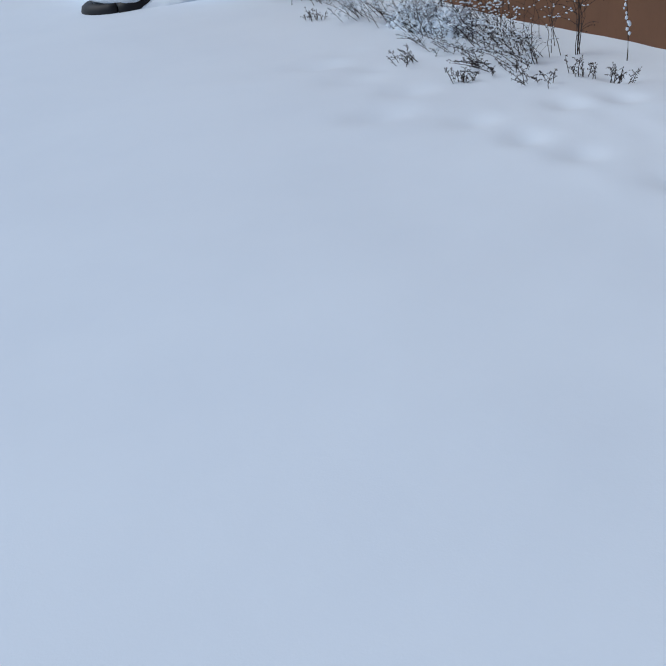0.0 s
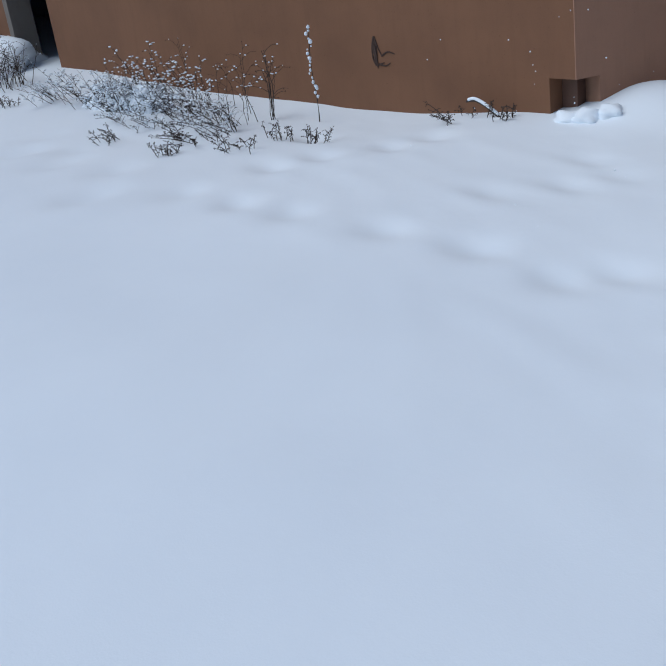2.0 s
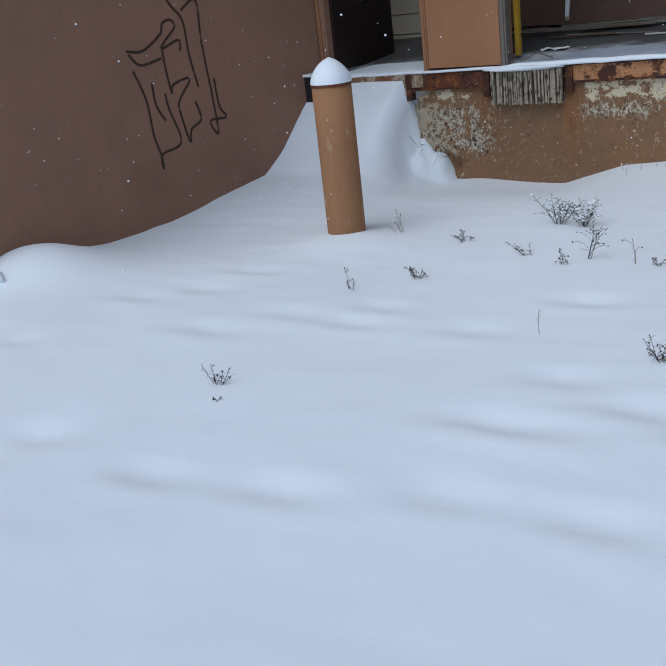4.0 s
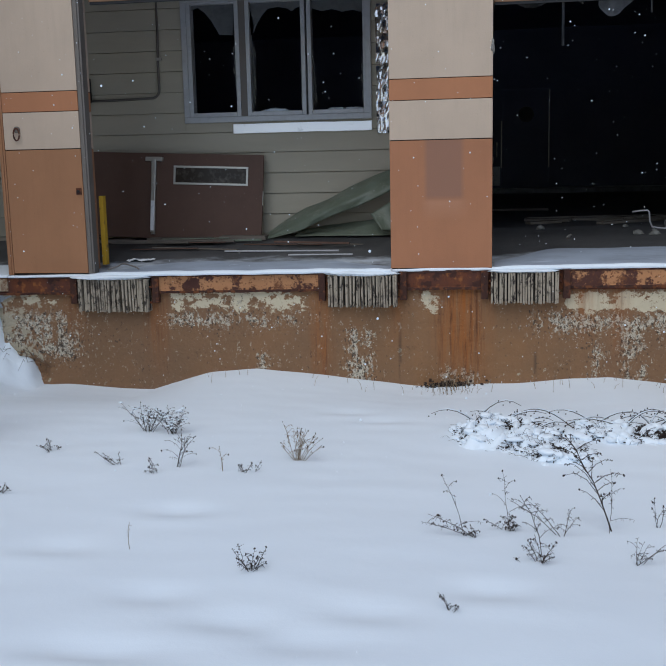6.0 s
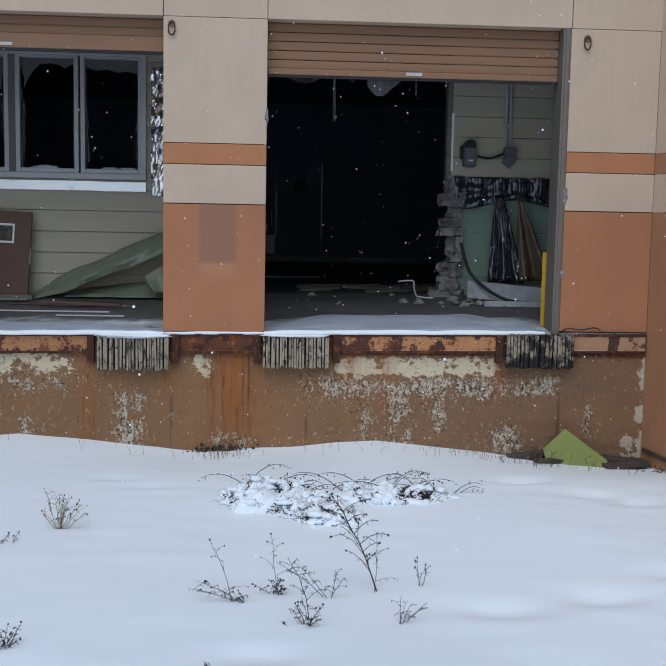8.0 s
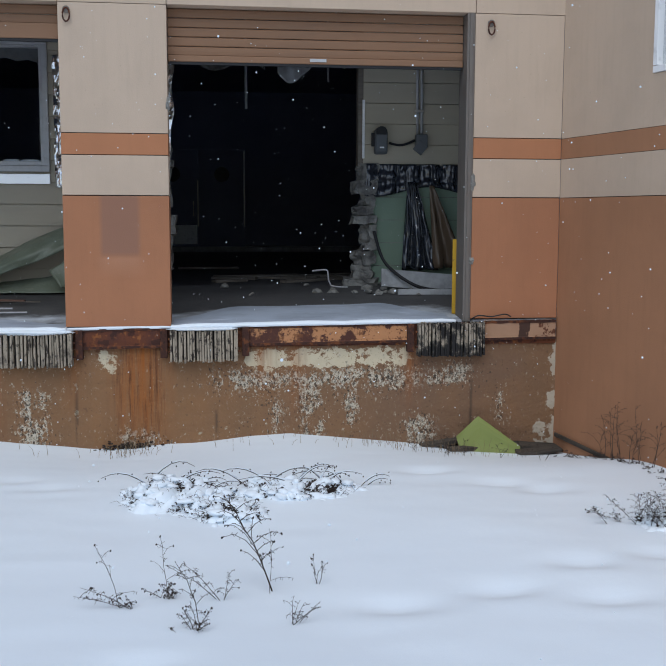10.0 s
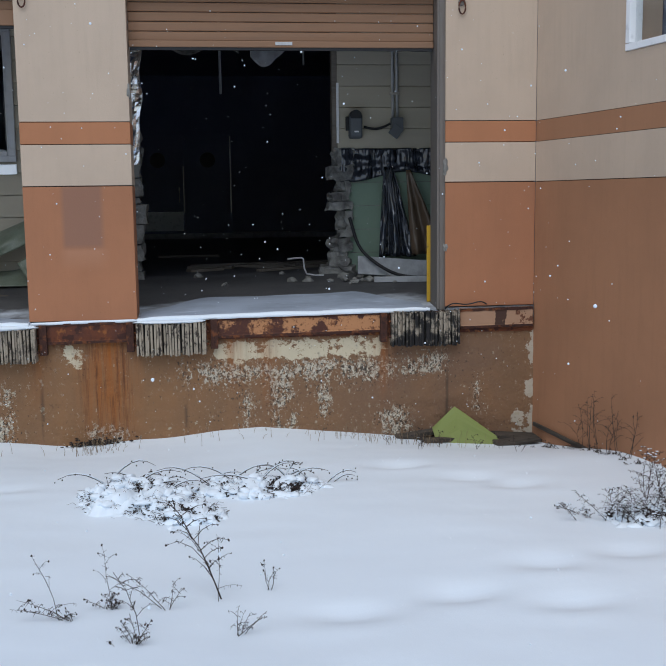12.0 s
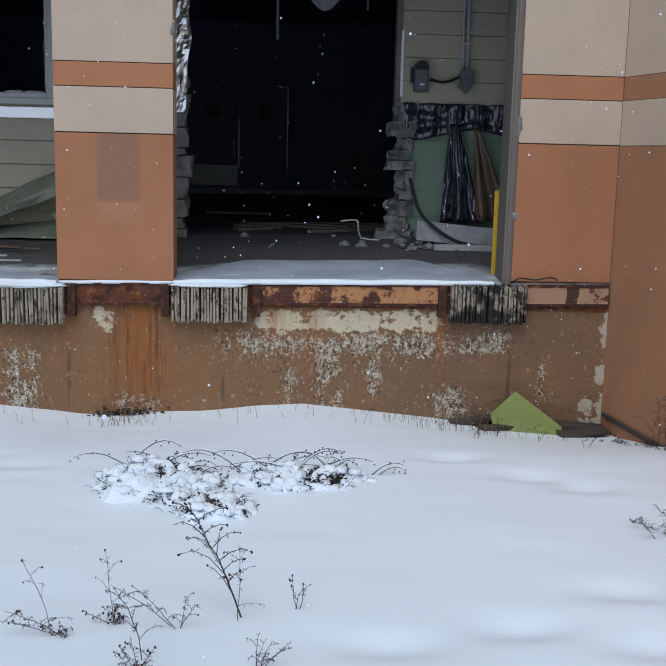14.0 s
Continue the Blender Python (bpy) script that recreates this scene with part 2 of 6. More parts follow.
M["dirty_glass"] = material("dirty_glass", (0.04, 0.03, 0.022), 0.25, spec=0.3)
layer(M["dirty_glass"], noise_mask(M["dirty_glass"], 14, 0.5, 0.7), (0.13, 0.11, 0.09), 0.7)
# dirty glass whose grey base also stands for the reflected sky
M["sky_grey_glass"] = material("sky_grey_glass", (0.13, 0.138, 0.142), 0.12, spec=0.5)
layer(M["sky_grey_glass"], noise_mask(M["sky_grey_glass"], 9, 0.45, 0.7), (0.09, 0.095, 0.10), 0.8)
M["plastic_brown"] = material("brown_film", (0.13, 0.09, 0.06), 0.25, spec=0.5)
bump(M["plastic_brown"], 5, 0.8, 0.05, 1.2, (2.5, 1, 0.4))
M["box_grey"] = material("grey_electrical_box", (0.12, 0.13, 0.14), 0.5)
M["black"] = material("black_plastic", (0.018, 0.018, 0.02), 0.5)
M["lime"] = material("lime_green_plastic", (0.215, 0.255, 0.075), 0.6)
layer(M["lime"], noise_mask(M["lime"], 6, 0.5, 0.75), (0.19, 0.235, 0.07), 0.7)
M["wood"] = material("wet_lumber", (0.22, 0.19, 0.16), 0.8)
layer(M["wood"], noise_mask(M["wood"], 6, 0.4, 0.7, stretch=(0.3, 4, 4)), (0.13, 0.11, 0.09))
M["rotten"] = material("rotten_wood", (0.075, 0.062, 0.05), 0.85)
layer(M["rotten"], noise_mask(M["rotten"], 8, 0.45, 0.65, stretch=(0.3, 4, 4)), (0.03, 0.025, 0.02))
M["stem"] = material("dead_stem", (0.050, 0.039, 0.034), 0.9)
M["seed"] = material("dark_seed_head", (0.035, 0.025, 0.022), 0.9)
M["straw"] = material("dry_straw", (0.21, 0.15, 0.09), 0.9)
M["paint_black"] = material("spray_paint", (0.050, 0.028, 0.021), 0.7)
M["bollard"] = stucco("bollard_paint", (0.34, 0.17, 0.084), (0.27, 0.132, 0.068))
layer(M["bollard"], noise_mask(M["bollard"], 9, 0.60, 0.66, 8, (1.5, 1.5, 0.25), 0.7), (0.52, 0.40, 0.29), 0.5)
M["glass"] = material("window_glass", (0.9, 0.93, 0.95), 0.02, spec=0.5)
M["glass"].node_tree.nodes["Principled BSDF"].inputs["Transmission Weight"].default_value = 1.0
M["glass"].node_tree.nodes["Principled BSDF"].inputs["IOR"].default_value = 1.25

# the dock's face: tan paint that peels off pale plaster, rust runs under the steel edge
def rect(m, x0, x1, z0, z1, sx=0.10, sz=0.08):
    """A soft-edged rectangle on the wall."""
    return times(m, span(m, "X", x0 - sx, x0 + sx, x1 - sx, x1 + sx), span(m, "Z", z0 - sz, z0 + sz, z1 - sz, z1 + sz))


def widest(m, masks):
    out = masks[0]
    for k in masks[1:]:
        n = node(m, "ShaderNodeMath")
        n.operation = "MAXIMUM"
        m.node_tree.links.new(out, n.inputs[0])
        m.node_tree.links.new(k, n.inputs[1])
        out = n.outputs[0]
    return out


M["dock"] = material("peeling_dock_paint", (0.242, 0.130, 0.067), 0.88)
d = M["dock"]
layer(d, noise_mask(d, 0.8, 0.42, 0.62), (0.195, 0.115, 0.068), 0.8)
layer(d, times(d, rect(d, -1.0, 0.5, -0.3, 0.6, 0.4, 0.2), noise_mask(d, 2.0, 0.3, 0.65)), (0.29, 0.145, 0.062), 0.7)
layer(d, times(d, rect(d, 1.9, 3.3, -0.3, 0.75, 0.4, 0.1), noise_mask(d, 1.6, 0.3, 0.65)), (0.175, 0.108, 0.075), 0.7)
layer(d, noise_mask(d, 2.6, 0.45, 0.7, stretch=(1, 1, 0.5)), (0.20, 0.115, 0.063), 0.7)
layer(d, noise_mask(d, 40, 0.5, 0.75), (0.28, 0.165, 0.092), 0.4)
# fields of small flakes: pale chips with the dark pits between them
flaky = widest(d, [rect(d, 0.25, 2.25, 0.36, 0.62, 0.15, 0.10), rect(d, 0.82, 0.98, -0.15, 0.40, 0.07), rect(d, 1.06, 1.36, -0.15, 0.45, 0.08), rect(d, 1.48, 1.62, 0.05, 0.42, 0.06),
                   rect(d, 2.00, 2.32, -0.15, 0.18, 0.1), rect(d, 2.84, 2.93, 0.05, 0.42, 0.05), rect(d, -1.30, -1.02, -0.15, 0.48, 0.08), rect(d, -2.12, -1.98, -0.05, 0.25, 0.06),
                   rect(d, -0.46, -0.08, -0.2, 0.10, 0.08, 0.06), rect(d, -3.0, -1.5, 0.42, 0.60, 0.15), rect(d, -4.75, -3.75, 0.10, 0.62, 0.15), rect(d, 2.15, 2.65, 0.40, 0.66, 0.12)])
flaky = times(d, flaky, noise_mask(d, 3.6, 0.32, 0.50, 6, (1.6, 1, 0.8), 0.7))
layer(d, gated(d, 23, flaky, 0.20, 0.482, 0.500, 10, (1.0, 1, 0.8), 0.80), (0.52, 0.465, 0.37), 0.94)
layer(d, gated(d, 36, flaky, 0.13, 0.518, 0.538, 7, (1, 1, 0.75), 0.74), (0.055, 0.041, 0.031), 0.92)
layer(d, gated(d, 46, flaky, 0.12, 0.565, 0.585, 5, (1, 1, 0.8), 0.7), (0.04, 0.032, 0.027), 0.9)
layer(d, gated(d, 48, flaky, 0.14, 0.545, 0.560, 4, (1, 1, 0.85), 0.7), (0.58, 0.53, 0.43), 0.9)
# broad bare patches under the steel edge
for x0, x1, z0, lo in ((0.58, 2.16, 0.575, 0.452), (-2.95, -1.52, 0.565, 0.478), (-0.70, -0.34, 0.545, 0.480), (-4.7, -3.9, 0.60, 0.52)):
    bare = times(d, span(d, "Z", z0 - 0.10, z0 + 0.07, 0.755, 0.83), span(d, "X", x0 - 0.10, x0 + 0.12, x1 - 0.15, x1 + 0.10))
    layer(d, gated(d, 6.5, bare, 0.28, lo, lo + 0.010, 12, (1, 1, 1.3), 0.76), (0.61, 0.535, 0.385), 0.96)
    layer(d, times(d, bare, noise_mask(d, 11, 0.60, 0.66, 8, (1, 1, 1), 0.7)), (0.26, 0.245, 0.22), 0.7)
layer(d, gated(d, 7.0, widest(d, [rect(d, 3.30, 3.6, -0.3, 0.9, 0.07), rect(d, 3.18, 3.6, -0.3, 0.12, 0.1)]), 0.26, 0.455, 0.47, 10), (0.49, 0.43, 0.34), 0.9)
layer(d, gated(d, 7.0, span(d, "X", -5.2, -5.0, -4.45, -3.95), 0.15, 0.49, 0.51, 10), (0.42, 0.36, 0.26), 0.9)
layer(d, times(d, noise_mask(d, 24, 0.600, 0.615, 8, (1, 1, 0.8), 0.74), noise_mask(d, 2.0, 0.42, 0.56, 6, (1, 1, 0.6))), (0.46, 0.40, 0.30), 0.88)
layer(d, times(d, noise_mask(d, 34, 0.615, 0.635, 6, (1, 1, 0.8)), noise_mask(d, 2.3, 0.44, 0.60)), (0.06, 0.046, 0.036), 0.8)
layer(d, noise_mask(d, 11, 0.645, 0.66, 8, (1.4, 1, 0.7), 0.7), (0.42, 0.36, 0.27), 0.8)
# cracks and dark drips
for x0 in (0.375, -0.80, 2.62):
    layer(d, times(d, rect(d, x0 - 0.008, x0 + 0.010, -0.2, 0.45, 0.012, 0.1), noise_mask(d, 7, 0.42, 0.5, 6, (1, 1, 0.5))), (0.06, 0.045, 0.035), 0.8)
for x0, x1, z0, k in ((-0.46, -0.04, -0.1, 1.0), (-1.53, -1.46, -0.2, 1.0), (-3.08, -2.98, 0.1, 0.8), (-0.84, -0.79, 0.4, 0.7), (0.68, 0.86, 0.48, 0.9), (1.02, 1.10, 0.2, 0.5), (2.02, 2.12, 0.3, 0.7), (-3.9, -3.75, 0.4, 0.7)):
    soft = 0.12 * min(1, (x1 - x0) * 4)
    zone = times(d, span(d, "X", x0 - 0.10, x0 + soft, x1 - soft, x1 + 0.10), span(d, "Z", z0 - 0.2, z0 + 0.45, 0.82, 0.9))
    layer(d, times(d, noise_mask(d, 2.2, 0.36, 0.62, 10, (5, 1, 0.30), 0.78), zone), (0.31, 0.10, 0.022), k)
    layer(d, times(d, noise_mask(d, 2.6, 0.50, 0.60, 10, (8, 1, 0.40), 0.82), zone), (0.085, 0.032, 0.018), k * 0.85)
layer(d, gated(d, 6, span(d, "Z", 0.70, 0.80, 0.9, 1.0), 0.2, 0.46, 0.56, 10, (1.5, 1, 0.4), 0.75), (0.16, 0.06, 0.026), 0.75)
bump(d, 30, 0.8, 0.012)
bump(d, 4, 0.3, 0.03)


# ---- mesh helpers ----
def part(name, bm, mat, parent=None, label="", smooth=False):
    me = bpy.data.meshes.new(name)
    bmesh.ops.recalc_face_normals(bm, faces=bm.faces[:])
    bm.to_mesh(me)
    bm.free()
    me.materials.append(M[mat] if isinstance(mat, str) else mat)
    if smooth:
        me.polygons.foreach_set("use_smooth", [True] * len(me.polygons))
    ob = new(name, me)
    if parent:
        ob.parent = parent
    if label:
        ob["label"] = label
    return ob


def shared(name, source, parent, m):
    """Another object on the same mesh."""
    ob = new(name, source.data)
    ob.parent = parent
    ob.matrix_basis = m
    return ob


def empty(name, at=(0, 0, 0), turn=0.0):
    ob = new(name)
    ob.empty_display_size = 0.1
    ob.matrix_basis = pose(*at, 0, 0, turn)
    return ob


def box(x0, x1, y0, y1, z0, z1, bevel=0.0, bm=None):
    bm = bm or bmesh.new()
    r = bmesh.ops.create_cube(bm, size=1.0)
    for v in r["verts"]:
        v.co = Vector(((x0 + x1) / 2 + v.co.x * (x1 - x0), (y0 + y1) / 2 + v.co.y * (y1 - y0), (z0 + z1) / 2 + v.co.z * (z1 - z0)))
    if bevel:
        es = list({e for v in r["verts"] for e in v.link_edges})
        bmesh.ops.bevel(bm, geom=es, offset=bevel, segments=2, affect="EDGES", profile=0.6)
    return bm


def rod(points, radius, sides=6, bm=None, taper=1.0):
    """A tube along points, narrowing to taper times its radius."""
    bm = bm or bmesh.new()
    pts = [Vector(p) for p in points]
    rings = []
    for i, p in enumerate(pts):
        a, b = pts[max(i - 1, 0)], pts[min(i + 1, len(pts) - 1)]
        q = (b - a).to_track_quat("Z", "Y")
        r = radius * (1 + (taper - 1) * i / max(len(pts) - 1, 1))
        rings.append([bm.verts.new(p + q @ Vector((r * math.cos(2 * math.pi * k / sides), r * math.sin(2 * math.pi * k / sides), 0))) for k in range(sides)])
    for r0, r1 in zip(rings, rings[1:]):
        for k in range(sides):
            bm.faces.new((r0[k], r0[(k + 1) % sides], r1[(k + 1) % sides], r1[k]))
    bm.faces.new(rings[0][::-1])
    bm.faces.new(rings[-1])
    return bm


def blob(centre, radii, seed=0, rough=0.25, subdiv=2, bm=None):
    """A lumpy mass."""
    bm = bm or bmesh.new()
    r = bmesh.ops.create_icosphere(bm, subdivisions=subdiv, radius=1.0)
    for v in r["verts"]:
        k = 1 + rough * noise.noise(v.co * 1.7 + Vector((seed * 3.1, seed * 1.7, seed)))
        v.co = Vector(centre) + Vector((v.co.x * radii[0], v.co.y * radii[1], v.co.z * radii[2])) * k
    return bm


def sheet(fn, nu, nv, thick=0.004):
    """A sheet of cloth or film over u, v in 0..1, with thickness."""
    bm = bmesh.new()
    layers = []
    for s in (0, 1):
        layers.append([[bm.verts.new(Vector(fn(i / nu, j / nv)) + Vector((0, s * thick, 0))) for j in range(nv + 1)] for i in range(nu + 1)])
    for s, g in enumerate(layers):
        for i in range(nu):
            for j in range(nv):
                f = (g[i][j], g[i + 1][j], g[i + 1][j + 1], g[i][j + 1])
                bm.faces.new(f if s == 0 else f[::-1])
    a, b = layers
    rim = [(i, 0) for i in range(nu)] + [(nu, j) for j in range(nv)] + [(i, nv) for i in range(nu, 0, -1)] + [(0, j) for j in range(nv, 0, -1)]
    for p, q in zip(rim, rim[1:] + rim[:1]):
        bm.faces.new((a[p[0]][p[1]], b[p[0]][p[1]], b[q[0]][q[1]], a[q[0]][q[1]]))
    return bm


def lerp(x, table):
    """Straight lines between (x, y) pairs."""
    if x <= table[0][0]:
        return table[0][1]
    for (a, p), (b, q) in zip(table, table[1:]):
        if x <= b:
            return p + (q - p) * (x - a) / (b - a)
    return table[-1][1]


def smooth(a, b, x):
    t = min(max((x - a) / (b - a), 0.0), 1.0)
    return t * t * (3 - 2 * t)


# ---- the plan ----
LEFT0, LEFT_DIR = Vector((-5.58, 0, 0)), Vector((-0.10, -0.995, 0))      # side wall with the spray paint
CORNER = LEFT0 + LEFT_DIR * 4.44
WING_DIR = Vector((-0.947, -0.32, 0)).normalized()                          # front of the wing
RIGHT0, RIGHT_DIR = Vector((3.385, 0, 0)), Vector((0.185, -0.983, 0))
BACK = 1.96                                                                  # siding wall inside the dock


def floor_z(x, y):
    return 0.970 + 0.011 * x + 0.095 * max(y, 0.0)


SNOW_FOOT = [(-5.4, 0.3), (-4.6, 0.1), (-4.25, -0.11), (-3.9, -0.10), (-3.1, -0.15), (-2.55, 0.02), (-2.1, 0.06), (-1.45, 0.02), (-0.65, -0.06), (0.2, -0.04), (1.0, 0.01), (1.8, -0.06), (2.5, -0.12), (3.3, -0.17), (6, -0.15)]
RAMP = [(-4.0, 0.0), (-3.2, 0.0), (-2.3, 0.02), (-1.64, 0.09), (-1.04, 0.15), (-0.75, 0.32), (-0.5, 0.55), (-0.34, 0.69), (-0.15, 0.81), (0.0, 0.89), (0.3, 0.92)]
RAMP_FROM = [(-1.6, -5.0), (-1.0, -4.88), (-0.5, -4.72), (-0.2, -4.65), (0.0, -4.65)]
RAMP_TO = [(-1.6, -3.9), (-1.0, -4.2), (-0.5, -4.46), (-0.2, -4.53), (0.0, -4.53)]
PRINTS = [(-1.65, -3.68), (-1.03, -4.97), (-0.73, -5.11), (-3.27, -4.26), (-2.84, -4.29), (-4.11, -3.97), (-2.8, -4.0), (-3.59, -4.64), (-2.11, -4.23), (-2.74, -6.11),
          (-2.13, -6.05), (-1.5, -5.89), (-0.92, -5.89), (-1.45, -4.73), (-1.64, -5.24), (-4.47, -4.2), (-4.04, -3.51), (-0.49, -4.83), (0.03, -4.54), (-1.42, -5.27), (-0.79, -1.66), (-1.07, -1.43),
          (1.79, -3.85), (1.21, -3.97), (2.33, -3.53), (2.59, -2.06), (1.93, -1.45), (2.35, -1.86), (2.82, -3.41), (2.28, -4.03), (-5.03, -5.79), (-4.78, -5.39), (-4.69, -5.09), (-5.12, -4.99)]
TRAIL = [(-6.59, -7.26), (-6.03, -7.05), (-5.55, -6.88), (-4.86, -6.57), (-4.26, -6.33), (-3.65, -6.26), (-3.52, -6.0), (-7.32, -5.97), (-6.44, -5.73), (-6.45, -5.38), (-6.65, -6.18), (-6.69, -6.57), (-6.99, -7.89), (-8.23, -7.79), (-8.96, -7.99),
         (-7.63, -7.51), (-13.18, -10.0), (-11.13, -9.33), (-12.6, -8.74), (-10.28, -8.38), (-9.12, -8.05), (-8.6, -7.6), (-8.88, -8.63), (-8.46, -9.04), (-7.11, -7.77), (-9.7, -8.2), (-10.9, -8.55), (-11.6, -8.7), (-11.9, -9.3), (-9.5, -7.75)]


def snow_z(x, y):
    z = 0.05
    near = smooth(-1.6, 0.0, y)
    z += (lerp(x, SNOW_FOOT) - 0.05) * near
    # drift up to the doorway, over the buried steps, and along the side wall
    if x < -3.6 and y < 0.6:
        ramp = 1 - smooth(lerp(y, RAMP_FROM), lerp(y, RAMP_TO), x)
        z += (lerp(y, RAMP) - z) * ramp * smooth(-3.6, -2.6, y)
        # a ragged lump left against the broken end of the dock wall
        if y > -0.45:
            ragged = 0.09 * noise.noise(Vector((x * 9, y * 7, 2))) + 0.06 * noise.noise(Vector((x * 23, y * 19, 6)))
            z = max(z, lerp(x, [(-4.9, 0.42), (-4.66, 0.34), (-4.45, 0.24), (-4.27, 0.09), (-4.14, -0.2)]) + ragged - 0.9 * max(0.0, -0.06 - y))
    # drift at the wing's corner
    z += 0.20 * math.exp(-(((x + 5.75) / 0.5) ** 2 + ((y + 3.9) / 0.42) ** 2))
    z += 0.06 * smooth(-8.5, -13.0, x) + 0.07 * math.exp(-(((x + 3.75) / 0.5) ** 2 + ((y + 2.75) / 0.35) ** 2))
    # a shallow trough along the foot of the wing
    u = (x - CORNER.x) * WING_DIR.x + (y - CORNER.y) * WING_DIR.y
    v = abs((x - CORNER.x) * WING_DIR.y - (y - CORNER.y) * WING_DIR.x)
    if 0 < u < 8 and v < 2.5:
        z -= 0.075 * smooth(0.5, 1.6, u) * (1 - smooth(5.0, 7.0, u)) * (1 - smooth(0.3, 1.6, v))
    p = Vector((x, y, 0))
    z += 0.030 * noise.noise(p * 0.55) + 0.010 * noise.noise(p * 1.6 + Vector((5, 2, 1))) + 0.005 * noise.noise(Vector((x * 2.5, y * 6, 4)))
    if -16 < x < 5 and -10 < y < 0:
        for px, py in PRINTS:
            u, v = x - px, y - py
            if abs(u) < 0.8 and abs(v) < 0.6:
                z += -(0.036 if px > 1 else 0.023) * math.exp(-(u / 0.19) ** 2 - (v / 0.10) ** 2) + 0.008 * math.exp(-(u / 0.24) ** 2 - ((v + 0.16) / 0.09) ** 2)
        for px, py in TRAIL:
            u, v = x - px, y - py
            if abs(u) < 0.8 and abs(v) < 0.7:
                z += -0.038 * math.exp(-(u / 0.20) ** 2 - (v / 0.13) ** 2) + 0.012 * math.exp(-((u - 0.22) / 0.2) ** 2 - (v / 0.2) ** 2)
    return z


def graded(lo, a, b, hi, fine, grow):
    """Coordinates: even steps from a to b, then wider and wider out to lo and hi."""
    out, s, x = [], fine, a
    while x > lo:
        s *= grow
        x -= s
        out.append(x)
    out = out[::-1]
    n = int((b - a) / fine)
    out += [a + (b - a) * i / n for i in range(n + 1)]
    s, x = fine, b
    while x < hi:
        s *= grow
        x += s
        out.append(x)
    return out


def build_ground():
    xs = graded(-400, -9.5, 4.2, 400, 0.052, 1.16)
    ys = graded(-400, -7.0, 0.1, 400, 0.052, 1.16)
    verts = [(x, y, snow_z(x, y)) for y in ys for x in xs]
    n = len(xs)
    faces = [(j * n + i, j * n + i + 1, (j + 1) * n + i + 1, (j + 1) * n + i) for j in range(len(ys) - 1) for i in range(n - 1)]
    me = bpy.data.meshes.new("ground")
    me.from_pydata(verts, [], faces)
    me.materials.append(M["snow"])
    me.polygons.foreach_set("use_smooth", [True] * len(me.polygons))
    tagged(new("ground", me), "deep untrodden snow with soft drifts and old filled footprints", "snow ground", kind="structure")


build_ground()

# ---- dock: slab, face, steel edge ----
def build_dock():
    # floor slab, rising a little towards the back
    bm = bmesh.new()
    nx, ny = 60, 16
    g = []
    for i in range(nx + 1):
        x = -7.2 + (3.9 + 7.2) * i / nx
        g.append([bm.verts.new((x, y, floor_z(x, y) + 0.006 * noise.noise(Vector((x * 2, y * 2, 3))))) for y in [0.02 + (BACK + 0.1) * j / ny for j in range(ny + 1)]])
    for i in range(nx):
        for j in range(ny):
            bm.faces.new((g[i][j], g[i + 1][j], g[i + 1][j + 1], g[i][j + 1]))
    r = bmesh.ops.extrude_face_region(bm, geom=bm.faces[:])
    for v in r["geom"]:
        if isinstance(v, bmesh.types.BMVert):
            v.co.z = 0.62
    tagged(part("dock_floor", bm, "concrete_floor"), "wet dark concrete dock floor strewn with debris", "floor", kind="structure")
    # face, with a broken end beside the buried steps
    bm = bmesh.new()
    nz, nx = 44, 220
    edge = [(-0.5, -4.30), (-0.1, -4.30), (0.05, -4.22), (0.16, -4.44), (0.24, -4.62), (0.28, -4.70), (0.40, -4.66), (0.50, -4.60), (0.58, -4.70), (0.66, -4.73), (0.72, -4.60), (0.80, -4.68), (0.9, -4.5)]
    front, rear = [], []
    for j in range(nz + 1):
        z = -0.5 + 1.35 * j / nz
        x0 = lerp(z, edge) + 0.05 * noise.noise(Vector((z * 14, 1, 2)))
        row, back_row = [], []
        for i in range(nx + 1):
            x = x0 + (3.40 - x0) * i / nx
            p = Vector((x * 1.2, z * 1.5, 0.3))
            near = 1 - smooth(0, 0.25, x - x0)
            y = 0.012 * noise.noise(p) + 0.008 * noise.noise(p * 7) + near * (0.05 + 0.09 * noise.noise(Vector((x * 9, z * 9, 4))))
            row.append(bm.verts.new((x, y, z)))
            back_row.append(bm.verts.new((x, 0.45, z)))
        front.append(row)
        rear.append(back_row)
    for j in range(nz):
        for i in range(nx):
            bm.faces.new((front[j][i], front[j][i + 1], front[j + 1][i + 1], front[j + 1][i]))
        bm.faces.new((front[j][0], front[j + 1][0], rear[j + 1][0], rear[j][0]))
    for i in range(nx):
        bm.faces.new((front[nz][i], front[nz][i + 1], rear[nz][i + 1], rear[nz][i]))
    tagged(part("dock_face", bm, "dock"), "concrete dock wall with peeling tan paint and rust runs", "dock wall", kind="structure")


build_dock()
bm = bmesh.new()
ends = []
for x in (-4.58, 3.378):
    f = floor_z(x, 0) - 0.02
    ends.append([bm.verts.new(p) for p in ((x, -0.014, 0.79), (x, 0.03, 0.79), (x, 0.03, f), (x, -0.014, f))])
for k in range(4):
    bm.faces.new((ends[0][k], ends[0][(k + 1) % 4], ends[1][(k + 1) % 4], ends[1][k]))
bm.faces.new(ends[0])
bm.faces.new(ends[1][::-1])
tagged(part("backing_plate", bm, "rust"), "dark rusty plate along the top of the dock wall", "steel plate", kind="structure")


